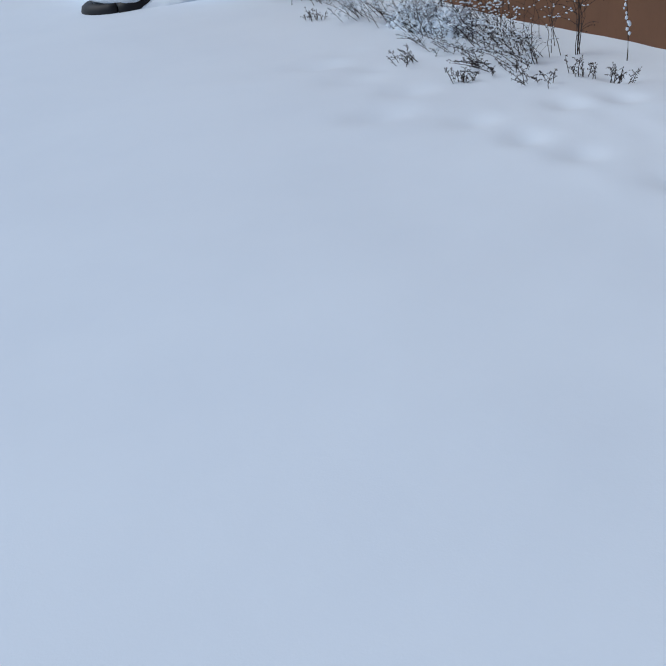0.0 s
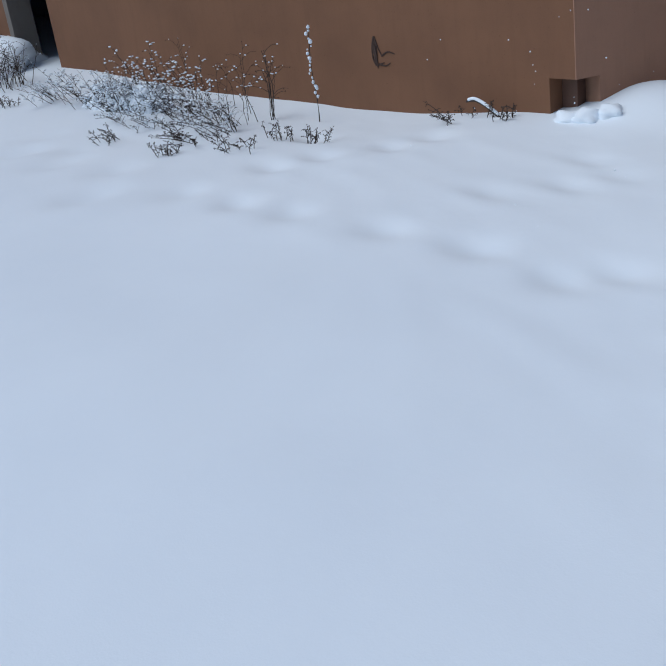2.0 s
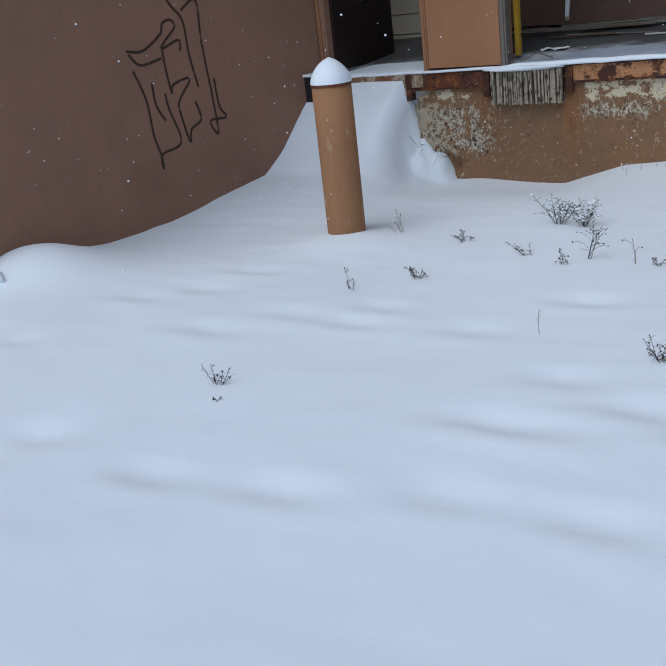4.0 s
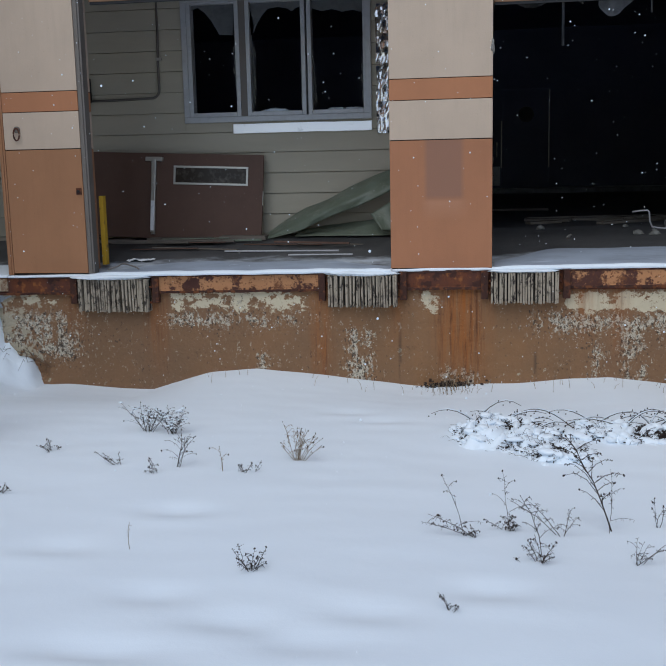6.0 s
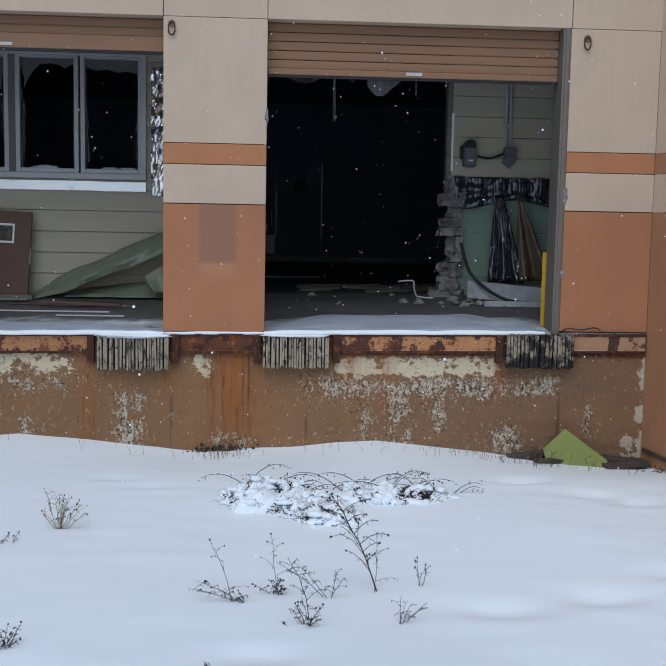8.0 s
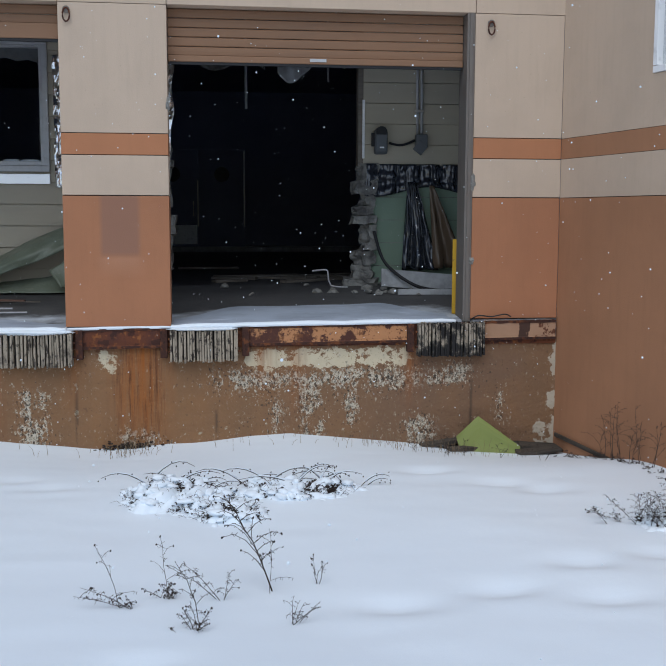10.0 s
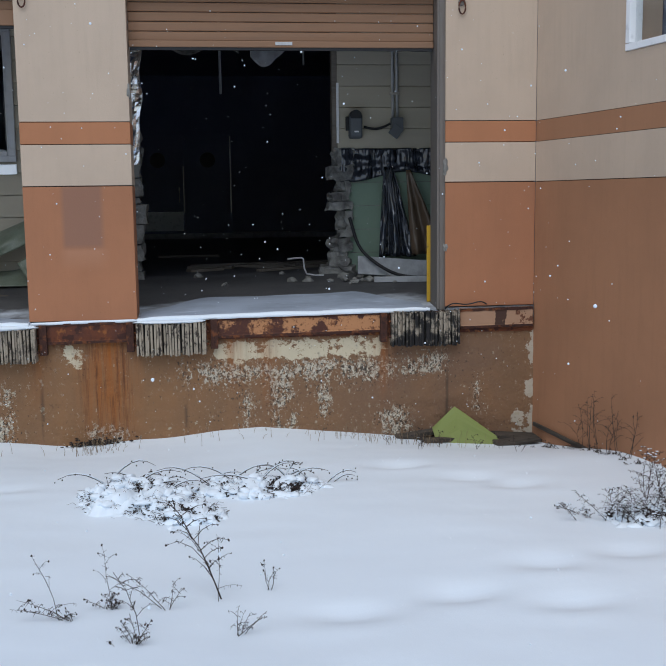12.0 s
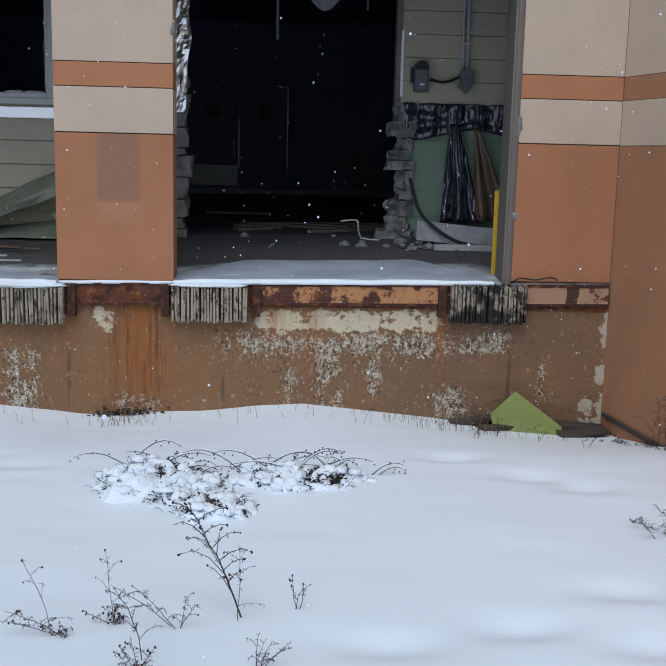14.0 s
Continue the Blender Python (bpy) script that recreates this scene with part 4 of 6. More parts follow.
# ---- snow lying on the dock ----
def dock_snow(x0, x1, reach, lip, seed, mat="snow", lift=0.0):
    """A bank of blown snow along the dock's edge, thin towards the inside."""
    n, m = int((x1 - x0) / 0.04), 14
    bm = bmesh.new()
    top, low = [], []
    for i in range(n + 1):
        x = x0 + (x1 - x0) * i / n
        k = min(i, n - i) / n * 2
        ends = smooth(0, 0.12, k)
        r = reach * (0.40 + 0.60 * smooth(0, 0.45, k)) * (1 + 0.25 * noise.noise(Vector((x * 1.3, seed, 0))))
        h = (0.026 if reach > 0.1 else 0.012) * (0.35 + 0.65 * ends) * (1 + 0.5 * noise.noise(Vector((x * 3, seed, 2))))
        row, under = [], []
        for j in range(m + 1):
            v = j / m
            y = -lip * (1 + 0.5 * noise.noise(Vector((x * 5, seed, 6)))) + (r + lip) * v
            t = h * math.sin(math.pi * min(1, v * 5 + 0.06) / 2) * (1 - v) ** 1.3
            f = floor_z(x, y)
            row.append(bm.verts.new((x, y, f + 0.002 + lift + t)))
            under.append(bm.verts.new((x, y, f - 0.012)))
        top.append(row)
        low.append(under)
    for g, turn in ((top, 1), (low, -1)):
        for i in range(n):
            for j in range(m):
                q = (g[i][j], g[i + 1][j], g[i + 1][j + 1], g[i][j + 1])
                bm.faces.new(q[::turn])
    for i in range(n):
        bm.faces.new((top[i][0], low[i][0], low[i + 1][0], top[i + 1][0]))
    tagged(part("snow_bank", bm, mat, smooth=True), "thin blown snow along the edge of the dock floor", "snow", kind="structure")


dock_snow(-5.48, -4.43, 0.5, 0.05, 1)
dock_snow(-4.42, -3.62, 0.02, 0.07, 5)
dock_snow(-3.62, -0.86, 0.14, 0.09, 2, lift=0.004)
dock_snow(-3.60, -0.88, 0.46, 0.03, 7, "thin_shaded_snow")
dock_snow(-0.88, 0.0, 0.02, 0.038, 6)
dock_snow(0.0, 2.46, 0.12, 0.05, 3, lift=0.004)
dock_snow(0.02, 2.44, 0.85, 0.02, 8, "thin_shaded_snow")


def snow_lump(at, radii, seed):
    tagged(part("snow_drift", blob(at, radii, seed, 0.3, 3), "snow", smooth=True), "cap of fresh snow on a dock bumper", "snow", "snow caps on the bumpers")


snow_lump((-3.42, -0.06, 0.915), (0.36, 0.09, 0.028), 1)
snow_lump((-1.12, -0.06, 0.938), (0.33, 0.085, 0.026), 2)
snow_lump((0.26, -0.06, 0.955), (0.30, 0.07, 0.014), 3)


# broken edge of the dock wall: bits of twig in the snow
def broken_end():
    rnd = random.Random(31)
    bm = bmesh.new()
    for i in range(20):
        x, z = rnd.uniform(-4.74, -4.2), rnd.uniform(0.0, 0.30)
        rod([(x, -0.02, z), (x + rnd.uniform(-0.05, 0.05), -0.12, z + rnd.uniform(-0.03, 0.08)), (x + rnd.uniform(-0.1, 0.1), -0.16, z + rnd.uniform(-0.05, 0.12))], 0.003, 3, bm, 0.5)
    tagged(part("dry_twigs", bm, "stem"), "dry twigs sticking out of the snow by the broken wall", "twigs", kind="stuff")


broken_end()


# ---- bollard ----
def bollard():
    x, y, r = -3.835, -2.64, 0.141
    b = tagged(empty("bollard", (x, y, 0)), "tan-painted steel bollard standing in snow with a snow cap", "bollard")
    part("post", rod([(0, 0, -0.3), (0, 0, 0.2), (0, 0, 0.7), (0, 0, 1.165)], r, 40), "bollard", b, smooth=True)
    part("rim", rod([(0, 0, 1.150), (0, 0, 1.168)], r + 0.004, 40), "rust", b, "rusty upper rim")
    bm = bmesh.new()
    rows = []
    for k in range(11):
        t = k / 10
        h = 1.168 + 0.175 * t
        q = (r + 0.004) * (1 - t ** 1.9) ** 0.75 + 0.001
        rows.append([bm.verts.new((q * math.cos(a) * (1 + 0.04 * noise.noise(Vector((a, h * 6, 1)))), q * math.sin(a), h)) for a in [2 * math.pi * i / 32 for i in range(32)]])
    for a, c in zip(rows, rows[1:]):
        for i in range(32):
            bm.faces.new((a[i], a[(i + 1) % 32], c[(i + 1) % 32], c[i]))
    part("snow_cap", bm, "snow", b, "domed snow cap", smooth=True)


bollard()

# ---- spray paint on the side wall ----
STROKES = [
    [(2.06, 1.94), (1.95, 1.78), (1.84, 1.65), (1.82, 1.36), (1.765, 1.085)],
    [(1.84, 1.735), (1.65, 1.80), (1.65, 1.45), (1.61, 0.97), (1.60, 0.65), (1.68, 0.775), (1.47, 0.777), (1.54, 0.88), (1.56, 1.13)],
    [(2.52, 1.476), (2.34, 1.46), (2.12, 1.57), (2.08, 1.65), (1.98, 1.67), (1.946, 1.606), (2.07, 1.515), (2.13, 1.45), (1.92, 1.50), (1.92, 1.41)],
    [(2.50, 1.448), (2.39, 1.35), (2.15, 1.376)],
    [(2.48, 1.317), (2.39, 1.06), (2.37, 0.77), (2.32, 0.58), (2.318, 0.475), (2.31, 0.60), (2.07, 0.66), (2.15, 0.95), (2.17, 1.09)],
    [(2.30, 1.20), (2.29, 1.01), (2.21, 0.87)],
    [(2.125, 1.47), (2.12, 1.30), (2.09, 1.08), (2.06, 1.147), (1.85, 1.17), (2.02, 1.0), (2.02, 0.87), (1.96, 0.64), (1.925, 0.745), (1.79, 0.81), (1.83, 0.97)],
]


def smooth_line(pts, k=5):
    """A soft curve through points."""
    out = []
    P = [pts[0]] + pts + [pts[-1]]
    for a, b, c, e in zip(P, P[1:], P[2:], P[3:]):
        for i in range(k):
            t = i / k
            out.append(tuple(0.5 * (2 * b[d] + (c[d] - a[d]) * t + (2 * a[d] - 5 * b[d] + 4 * c[d] - e[d]) * t * t + (3 * b[d] - a[d] - 3 * c[d] + e[d]) * t ** 3) for d in range(len(b))))
    return out + [pts[-1]]


for st in STROKES:
    bm = rod([(u, 0.0, z) for u, z in smooth_line(st)], 0.0125, 6)
    for v in bm.verts:
        v.co.y = 0.002 + 0.15 * v.co.y
    part("spray_line", bm, "paint_black", left_wall, "dark spray-paint line")

# torn hole in the wing's front, with scratches beside it
bm = blob((2.03, 0.0, 0.47), (0.022, 0.012, 0.10), 3, 0.9, 3)
for pts in ([(2.03, 0.60), (2.06, 0.52), (2.065, 0.42), (2.03, 0.36), (1.97, 0.375), (1.93, 0.385)], [(2.03, 0.60), (1.99, 0.50), (1.955, 0.44)], [(1.96, 0.44), (1.88, 0.475), (1.80, 0.46)], [(2.0, 0.37), (1.92, 0.36), (1.86, 0.385)]):
    rod([(u, 0.0, z) for u, z in smooth_line(pts)], 0.010, 5, bm, 0.4)
for v in bm.verts:
    v.co.y *= 0.5
tagged(part("wall_gouge", bm, "paint_black"), "dark torn gouge with scratches in the brown stucco", "wall damage", kind="structure").matrix_basis = pose(CORNER.x, CORNER.y, 0, 0, 0, math.degrees(math.atan2(WING_DIR.y, WING_DIR.x)))


# ---- fallen door leaning on the siding ----
def fallen_door():
    d = tagged(empty("fallen_door", (-3.37, BACK - 0.20, 1.15)), "brown steel door lying on its long edge against the siding", "door")
    d.matrix_basis = pose(-3.49, BACK - 0.22, 1.10, -6, 2.3, 0)
    L, H = 1.06, 0.93
    part("leaf", box(-L, L, -0.022, 0.022, 0.02, H, 0.004), "door_brown", d)
    # narrow glazed light in a metal rim
    u0, u1, v0, v1 = 0.08, 0.90, 0.60, 0.80
    for b in ((u0, u1, v0, v0 + 0.022), (u0, u1, v1 - 0.022, v1), (u0, u0 + 0.022, v0 + 0.022, v1 - 0.022), (u1 - 0.022, u1, v0 + 0.022, v1 - 0.022)):
        part("light_frame", box(b[0], b[1], -0.034, -0.021, b[2], b[3], 0.003), "chrome", d, "bright metal rim of the door light")
    part("pane", box(u0 + 0.022, u1 - 0.022, -0.027, -0.0235, v0 + 0.022, v1 - 0.022), "dirty_glass", d, "dark dirty glass")
    bar = part("push_bar", box(-0.155, -0.105, -0.075, -0.035, 0.08, 0.86, 0.008), "chrome", d, "metal panic bar")
    part("bracket", box(-0.225, -0.035, -0.07, -0.021, 0.84, 0.885, 0.006), "chrome", bar)
    part("bracket", box(-0.15, -0.11, -0.06, -0.021, 0.06, 0.10, 0.004), "chrome", bar)
    part("grip", box(-0.150, -0.110, -0.084, -0.070, 0.10, 0.42, 0.006), "white_board", bar, "pale worn grip")
    part("latch_plate", box(L - 0.002, L + 0.004, -0.015, 0.015, 0.40, 0.55), "chrome", d)


fallen_door()


# ---- green sheeting and strips on the floor ----
def tarp_fn(u, v):
    """A stiff band of sheeting that climbs the siding from the floor, folded over along its lower edge."""
    x = -2.45 + 1.65 * u
    mid = 1.11 + 0.69 * u
    half = 0.01 + 0.10 * min(1.0, u / 0.3) + 0.012 * math.sin(u * 11)
    z = mid + half * (2 * v - 1) + 0.015 * noise.noise(Vector((u * 6, v, 1)))
    y = BACK - 0.34 + 0.22 * v + 0.05 * math.sin(u * 5 + 1) - 0.10 * math.sin(math.pi * v) * math.sin(math.pi * u) + 0.02 * noise.noise(Vector((u * 9, v * 4, 2)))
    return x, y, z


tagged(part("green_sheeting", sheet(tarp_fn, 44, 14), "tarp", smooth=True), "stiff dull green sheeting slumped against the siding", "sheeting")


def tarp2_fn(u, v):
    """A second fold behind, lying lower, in the shade of the first."""
    x = -2.05 + 1.25 * u
    z = 1.135 + 0.02 * v + (0.03 + 0.17 * u) * v + 0.012 * noise.noise(Vector((u * 6, v * 5, 8)))
    return x, BACK - 0.30 + 0.22 * v + 0.03 * math.sin(u * 8), z


tagged(part("green_sheeting", sheet(tarp2_fn, 24, 10), "tarp", smooth=True), "lower fold of dull green sheeting on the floor", "sheeting")


def tarp3_fn(u, v):
    x = -1.24 + 0.36 * u + 0.12 * (1 - v) * (1 - u)
    z = 1.20 + 0.38 * v * (0.42 + 0.58 * u) + 0.01 * noise.noise(Vector((u * 5, v * 5, 3)))
    return x, BACK - 0.46 + 0.10 * v + 0.04 * math.sin(u * 4), z


tagged(part("green_sheeting", sheet(tarp3_fn, 12, 12), "tarp", smooth=True), "torn corner of green sheeting folded up by the pier", "sheeting")
rnd = random.Random(7)
for i in range(12):
    x = rnd.uniform(-3.9, -1.1)
    y = rnd.uniform(1.05, 1.72)
    L = rnd.uniform(0.35, 1.25)
    a = rnd.uniform(-9, 9)
    bm = box(-L / 2, L / 2, -rnd.uniform(0.01, 0.03), 0.02, 0, rnd.uniform(0.008, 0.02), 0.003)
    ob = part("trim_strip", bm, rnd.choice(["wood", "grey_steel", "wood", "tarp", "door_brown"]))
    ob.matrix_basis = pose(x, y, floor_z(x, y) + 0.008 + 0.012 * (i % 4), 0, rnd.uniform(-1.5, 1.5), a)
    tagged(ob, "broken strip of wet trim lying on the dock floor", "trim strip", "strips on the dock floor")
for x, y, L, a in ((-2.05, 0.95, 1.15, -1), (-1.62, 0.72, 0.62, 2)):
    ob = part("trim_strip", box(-L / 2, L / 2, -0.014, 0.014, 0, 0.014, 0.003), "alu")
    ob.matrix_basis = pose(x, y, floor_z(x, y) + 0.004, 0, 0, a)
    tagged(ob, "straight grey metal strip lying on the dock floor", "trim strip", "strips on the dock floor")
# packers under the door
for x, w in ((-4.1, 0.5), (-3.3, 0.7), (-2.6, 0.5)):
    z = floor_z(x, 1.7)
    tagged(part("wood_packer", box(x - w / 2, x + w / 2, 1.58, 1.84, z, 1.135 + 0.02 * (x + 3.3), 0.006), "wood"), "dark wet timber offcut under the fallen door", "timber")
z = floor_z(-3.5, 0.35)
tagged(part("paper_scrap", sheet(lambda u, v: (-3.5 + 0.25 * u, 0.55 + 0.16 * v, floor_z(-3.4, 0.6) + 0.012 + 0.02 * noise.noise(Vector((u * 4, v * 4, 9)))), 8, 6, 0.003), "white_board"), "scrap of wet white paper on the floor", "paper")
tagged(part("wire_scrap", rod([(-3.52 + 0.32 * t + 0.02 * math.sin(9 * t), 0.12 + 0.06 * math.sin(5 * t), floor_z(-3.4, 0.1) + 0.02 + 0.05 * abs(math.sin(3 * t))) for t in [i / 14 for i in range(15)]], 0.007, 6), "grey_steel"), "bent grey wire on the dock floor", "wire")


# ---- yellow guards and conduits ----
def yellow_guard(x, y, z0, z1):
    g = tagged(empty("corner_guard", (x, y, 0)), "yellow-painted steel guard behind the shutter guide", "guard", "yellow guards")
    part("face", box(-0.02, 0.02, 0, 0.008, z0, z1, 0.002), "yellow", g)
    part("return", box(0.012, 0.02, 0.008, 0.07, z0, z1, 0.002), "yellow", g)


yellow_guard(-3.615, 0.29, 0.99, 1.635)
yellow_guard(2.525, 0.29, 1.03, 1.70)


def conduit(name, pts, r, mat, label, boxes=()):
    c = tagged(empty(name, (0, 0, 0)), label, "conduit")
    part("pipe", rod(pts, r, 10), mat, c, smooth=True)
    for b in boxes:
        part("clip", box(*b, 0.002), "chrome", c)
    return c


bend = [(-3.54 - 0.09 * (1 - math.cos(t)), BACK - 0.035, 2.70 - 0.09 * math.sin(t)) for t in [k * math.pi / 12 for k in range(7)]]
conduit("wall_conduit", [(-3.53, BACK - 0.035, 4.3), (-3.53, BACK - 0.035, 3.3), (-3.54, BACK - 0.035, 2.95)] + bend + [(-4.1, BACK - 0.035, 2.60), (-4.33, BACK - 0.035, 2.60)], 0.013, "grey_steel", "thin grey conduit bent round on the siding", [(-3.56, -3.50, BACK - 0.052, BACK - 0.018, 3.0, 3.03)])
b = tagged(empty("switch_box", (-4.38, BACK - 0.02, 2.58)), "small black switch box on the siding", "switch box")
part("case", box(-0.07, 0.07, -0.09, 0, 0, 0.26, 0.01), "black", b)
part("cover", box(-0.055, 0.055, -0.098, -0.088, 0.02, 0.24, 0.006), "box_grey", b)

for x in (2.50, 2.545):
    conduit("wall_conduit", [(x, BACK - 0.04, 4.3), (x, BACK - 0.04, 3.4), (x + 0.004, BACK - 0.04, 2.72)], 0.014, "alu", "bright grey conduit running up the siding", [(x - 0.025, x + 0.025, BACK - 0.06, BACK - 0.018, 2.98, 3.005)])
e = tagged(empty("electrical_box", (2.11, BACK - 0.02, 2.54)), "grey metal disconnect box on the siding with a white label", "electrical box")
case = part("case", box(-0.068, 0.068, -0.12, 0, 0, 0.25, 0.028), "box_grey", e, smooth=True)
part("cover", box(-0.055, 0.055, -0.130, -0.116, 0.02, 0.20, 0.008), "box_grey", case)
part("hood", rod([(0, -0.125, 0.225), (0, -0.01, 0.225)], 0.060, 14), "black", e)
part("label_plate", box(-0.02, 0.025, -0.134, -0.129, 0.06, 0.075), "white_board", case)
part("lever", box(-0.100, -0.068, -0.09, -0.05, 0.08, 0.22, 0.006), "black", e)
e = tagged(empty("junction_box", (2.54, BACK - 0.02, 2.53)), "dark grey junction box hanging askew on the siding", "electrical box")
part("case", box(-0.06, 0.06, -0.10, 0, 0.09, 0.22, 0.01), "box_grey", e)
lid = part("cover", box(-0.055, 0.055, -0.115, -0.10, -0.06, 0.06, 0.006), "box_grey", e)
lid.matrix_basis = pose(-0.02, 0, 0.08, 0, 38, 0)
conduit("flexible_conduit", [(2.20 + 0.27 * t, BACK - 0.07, 2.66 - 0.035 * math.sin(math.pi * t) + 0.03 * t) for t in [i / 10 for i in range(11)]], 0.013, "black", "black flexible conduit between two boxes")


# ---- torn wall beside the hole ----
def broken_wall():
    """Blockwork torn open: ragged blocks up one edge, a green-painted face behind."""
    w = tagged(empty("wall_broken", (0, 0, 0)), "green-painted block wall torn open beside the hole", "wall", kind="structure")
    part("panel", box(2.02, 3.9, BACK, BACK + 0.14, 0.95, 2.44), "green_board", w)
    rnd = random.Random(11)
    z, i = 1.13, 0
    while z < 2.36:
        h = rnd.uniform(0.07, 0.2)
        x0 = 1.83 + rnd.uniform(-0.07, 0.06) + (0.07 if 1.5 < z < 2.1 else 0) - (0.08 if z < 1.25 else 0)
        bm = box(x0, 2.06 + rnd.uniform(-0.03, 0.05), BACK - 0.06 + rnd.uniform(-0.03, 0.03), BACK + 0.16, z, min(z + h - 0.006, 2.45))
        bmesh.ops.subdivide_edges(bm, edges=bm.edges[:], cuts=3, use_grid_fill=True)
        for v in bm.verts:
            v.co += Vector((0.075, 0.05, 0.03)) * noise.noise(v.co * 11 + Vector((i, 0, 0)))
        part("block", bm, "block", w)
        z += h
        i += 1
    for z in (1.38, 1.62, 1.86, 2.10):
        part("mortar_joint", box(2.06, 3.0, BACK - 0.003, BACK + 0.01, z, z + 0.006), "block", w)
    z = 1.12
    while z < 2.6:
        h = rnd.uniform(0.07, 0.21)
        x1 = -0.02 + rnd.uniform(-0.07, 0.03)
        bm = box(-0.20, x1, BACK - 0.05, BACK + 0.15, z, z + h - 0.012)
        bmesh.ops.subdivide_edges(bm, edges=bm.edges[:], cuts=3, use_grid_fill=True)
        for v in bm.verts:
            v.co += Vector((0.05, 0.03, 0.02)) * noise.noise(v.co * 8 + Vector((z, 5, 0)))
        part("block", bm, "block", w)
        z += h
    part("stud", box(1.88, 1.935, BACK - 0.02, BACK + 0.12, 2.42, 4.38, 0.004), "wood", w, "dark timber stud at the edge of the hole")
    part("lintel_edge", box(1.925, 1.95, BACK - 0.03, BACK, 2.5, 3.1, 0.003), "white_board", w)


broken_wall()
tagged(part("plastic_sheet", sheet(lambda u, v: (1.95 + 1.1 * u, BACK - 0.045 - 0.035 * noise.noise(Vector((u * 9, v * 4, 1))) - 0.02 * math.sin(u * 31), 2.445 - (0.29 + 0.05 * math.sin(u * 6 + 1)) * v), 60, 12, 0.003), "plastic", smooth=True), "strip of crinkled black plastic film across the wall", "plastic film")


def film_fn(u, v):
    w = 0.10 + 0.30 * v
    x = 2.42 + w * (u - 0.22)
    return x, BACK - 0.08 - 0.09 * v * abs(math.sin(u * 8 + v)) - 0.04 * noise.noise(Vector((u * 7, v * 3, 4))), 2.26 - 0.92 * v


tagged(part("plastic_sheet", sheet(film_fn, 40, 20, 0.003), "plastic", smooth=True), "shiny black plastic film hanging in folds", "plastic film")
tagged(part("plastic_sheet", sheet(lambda u, v: (2.62 + (0.05 + 0.32 * v) * u + 0.05 * v, BACK - 0.13 - 0.06 * math.sin(u * 9) * v, 2.22 - 0.86 * v), 24, 14, 0.003), "plastic_brown", smooth=True), "translucent brown film hanging in a fold", "plastic film")


def hanging_rag(u, v):
    return 1.10 + 0.46 * u, 2.75 + 0.1 * math.sin(u * 5), 3.64 - (0.08 + 0.19 * math.sin(math.pi * min(1, u * 0.75 + 0.25)) ** 2) * v + 0.02 * noise.noise(Vector((u * 6, v * 3, 2)))


tagged(part("insulation_sheet", sheet(hanging_rag, 24, 10, 0.01), "pale_board", smooth=True), "grey insulation sagging from the ceiling", "insulation")
tagged(part("ceiling_rod", rod([(0.78, 3.6, 4.4), (0.78, 3.6, 3.9), (0.785, 3.6, 3.16)], 0.016, 8), "alu"), "grey pipe stub hanging from the ceiling", "pipe")

for x, y, z0, r in ((-2.05, 2.55, 3.17, 0.014), (-2.95, 3.4, 3.2, 0.012), (1.72, 3.3, 3.45, 0.010)):
    tagged(part("ceiling_rod", rod([(x, y, 4.4), (x, y, 3.9), (x + 0.006, y, z0)], r, 8), "alu"), "grey pipe stub hanging from the ceiling", "pipe")
tagged(part("insulation_sheet", sheet(lambda u, v: (0.1 + 0.9 * u, 3.4 + 0.1 * math.sin(u * 7), 3.78 - (0.05 + 0.16 * abs(math.sin(u * 4.2))) * v), 24, 8, 0.01), "block", smooth=True), "torn grey insulation hanging from the ceiling", "insulation")
tagged(part("loose_cable", rod(smooth_line([(2.60, -0.01, 1.00), (2.66, -0.05, 1.045), (2.78, -0.05, 1.035), (2.90, -0.045, 1.055), (2.96, -0.03, 1.03)]), 0.006, 6), "black"), "dark cable end lying on the dock edge by the bumper", "cable")

# rubble at the foot of the torn wall
for i in range(26):
    x, y = rnd.uniform(0.35, 2.9), rnd.uniform(1.25, 2.0)
    if i > 9:
        x = rnd.gauss(2.05, 0.3)
    r = rnd.uniform(0.02, 0.065)
    ob = part("rubble_piece", blob((0, 0, 0), (r, r * 0.8, r * 0.55), i, 0.7, 1), "block")
    ob.matrix_basis = pose(x, y, floor_z(x, y) + r * 0.35, 0, 0, rnd.uniform(0, 180))
    tagged(ob, "lump of broken grey blockwork on the floor", "rubble", "rubble by the torn wall")
ob = part("white_panel", box(-0.42, 0.42, -0.012, 0.012, 0, 0.19, 0.003), "pale_board")
ob.matrix_basis = pose(2.50, 1.62, 1.15, -22, 5, 2)
tagged(ob, "pale board offcut leaning at the foot of the wall", "board")
ob = part("white_panel", box(-0.36, 0.36, -0.03, 0.03, 0, 0.055, 0.004), "pale_board")
ob.matrix_basis = pose(2.56, 1.30, floor_z(2.5, 1.3) + 0.003, 0, 0, -3)
tagged(ob, "pale plank lying on the dock floor", "board")
tagged(part("black_hose", rod(smooth_line([(2.02, 1.72, 1.75), (2.10, 1.68, 1.48), (2.22, 1.60, 1.33), (2.42, 1.52, 1.20), (2.62, 1.48, 1.155), (2.88, 1.46, 1.15)]), 0.017, 8), "black", smooth=True), "black hose drooping from the torn wall to the floor", "hose")
tagged(part("bent_pipe", rod(smooth_line([(1.40, 1.9, 1.33), (1.54, 1.86, 1.345), (1.56, 1.85, 1.30), (1.59, 1.85, 1.18), (1.76, 1.80, 1.165)], 2), 0.009, 8), "alu"), "bent bright pipe standing on the floor", "pipe")
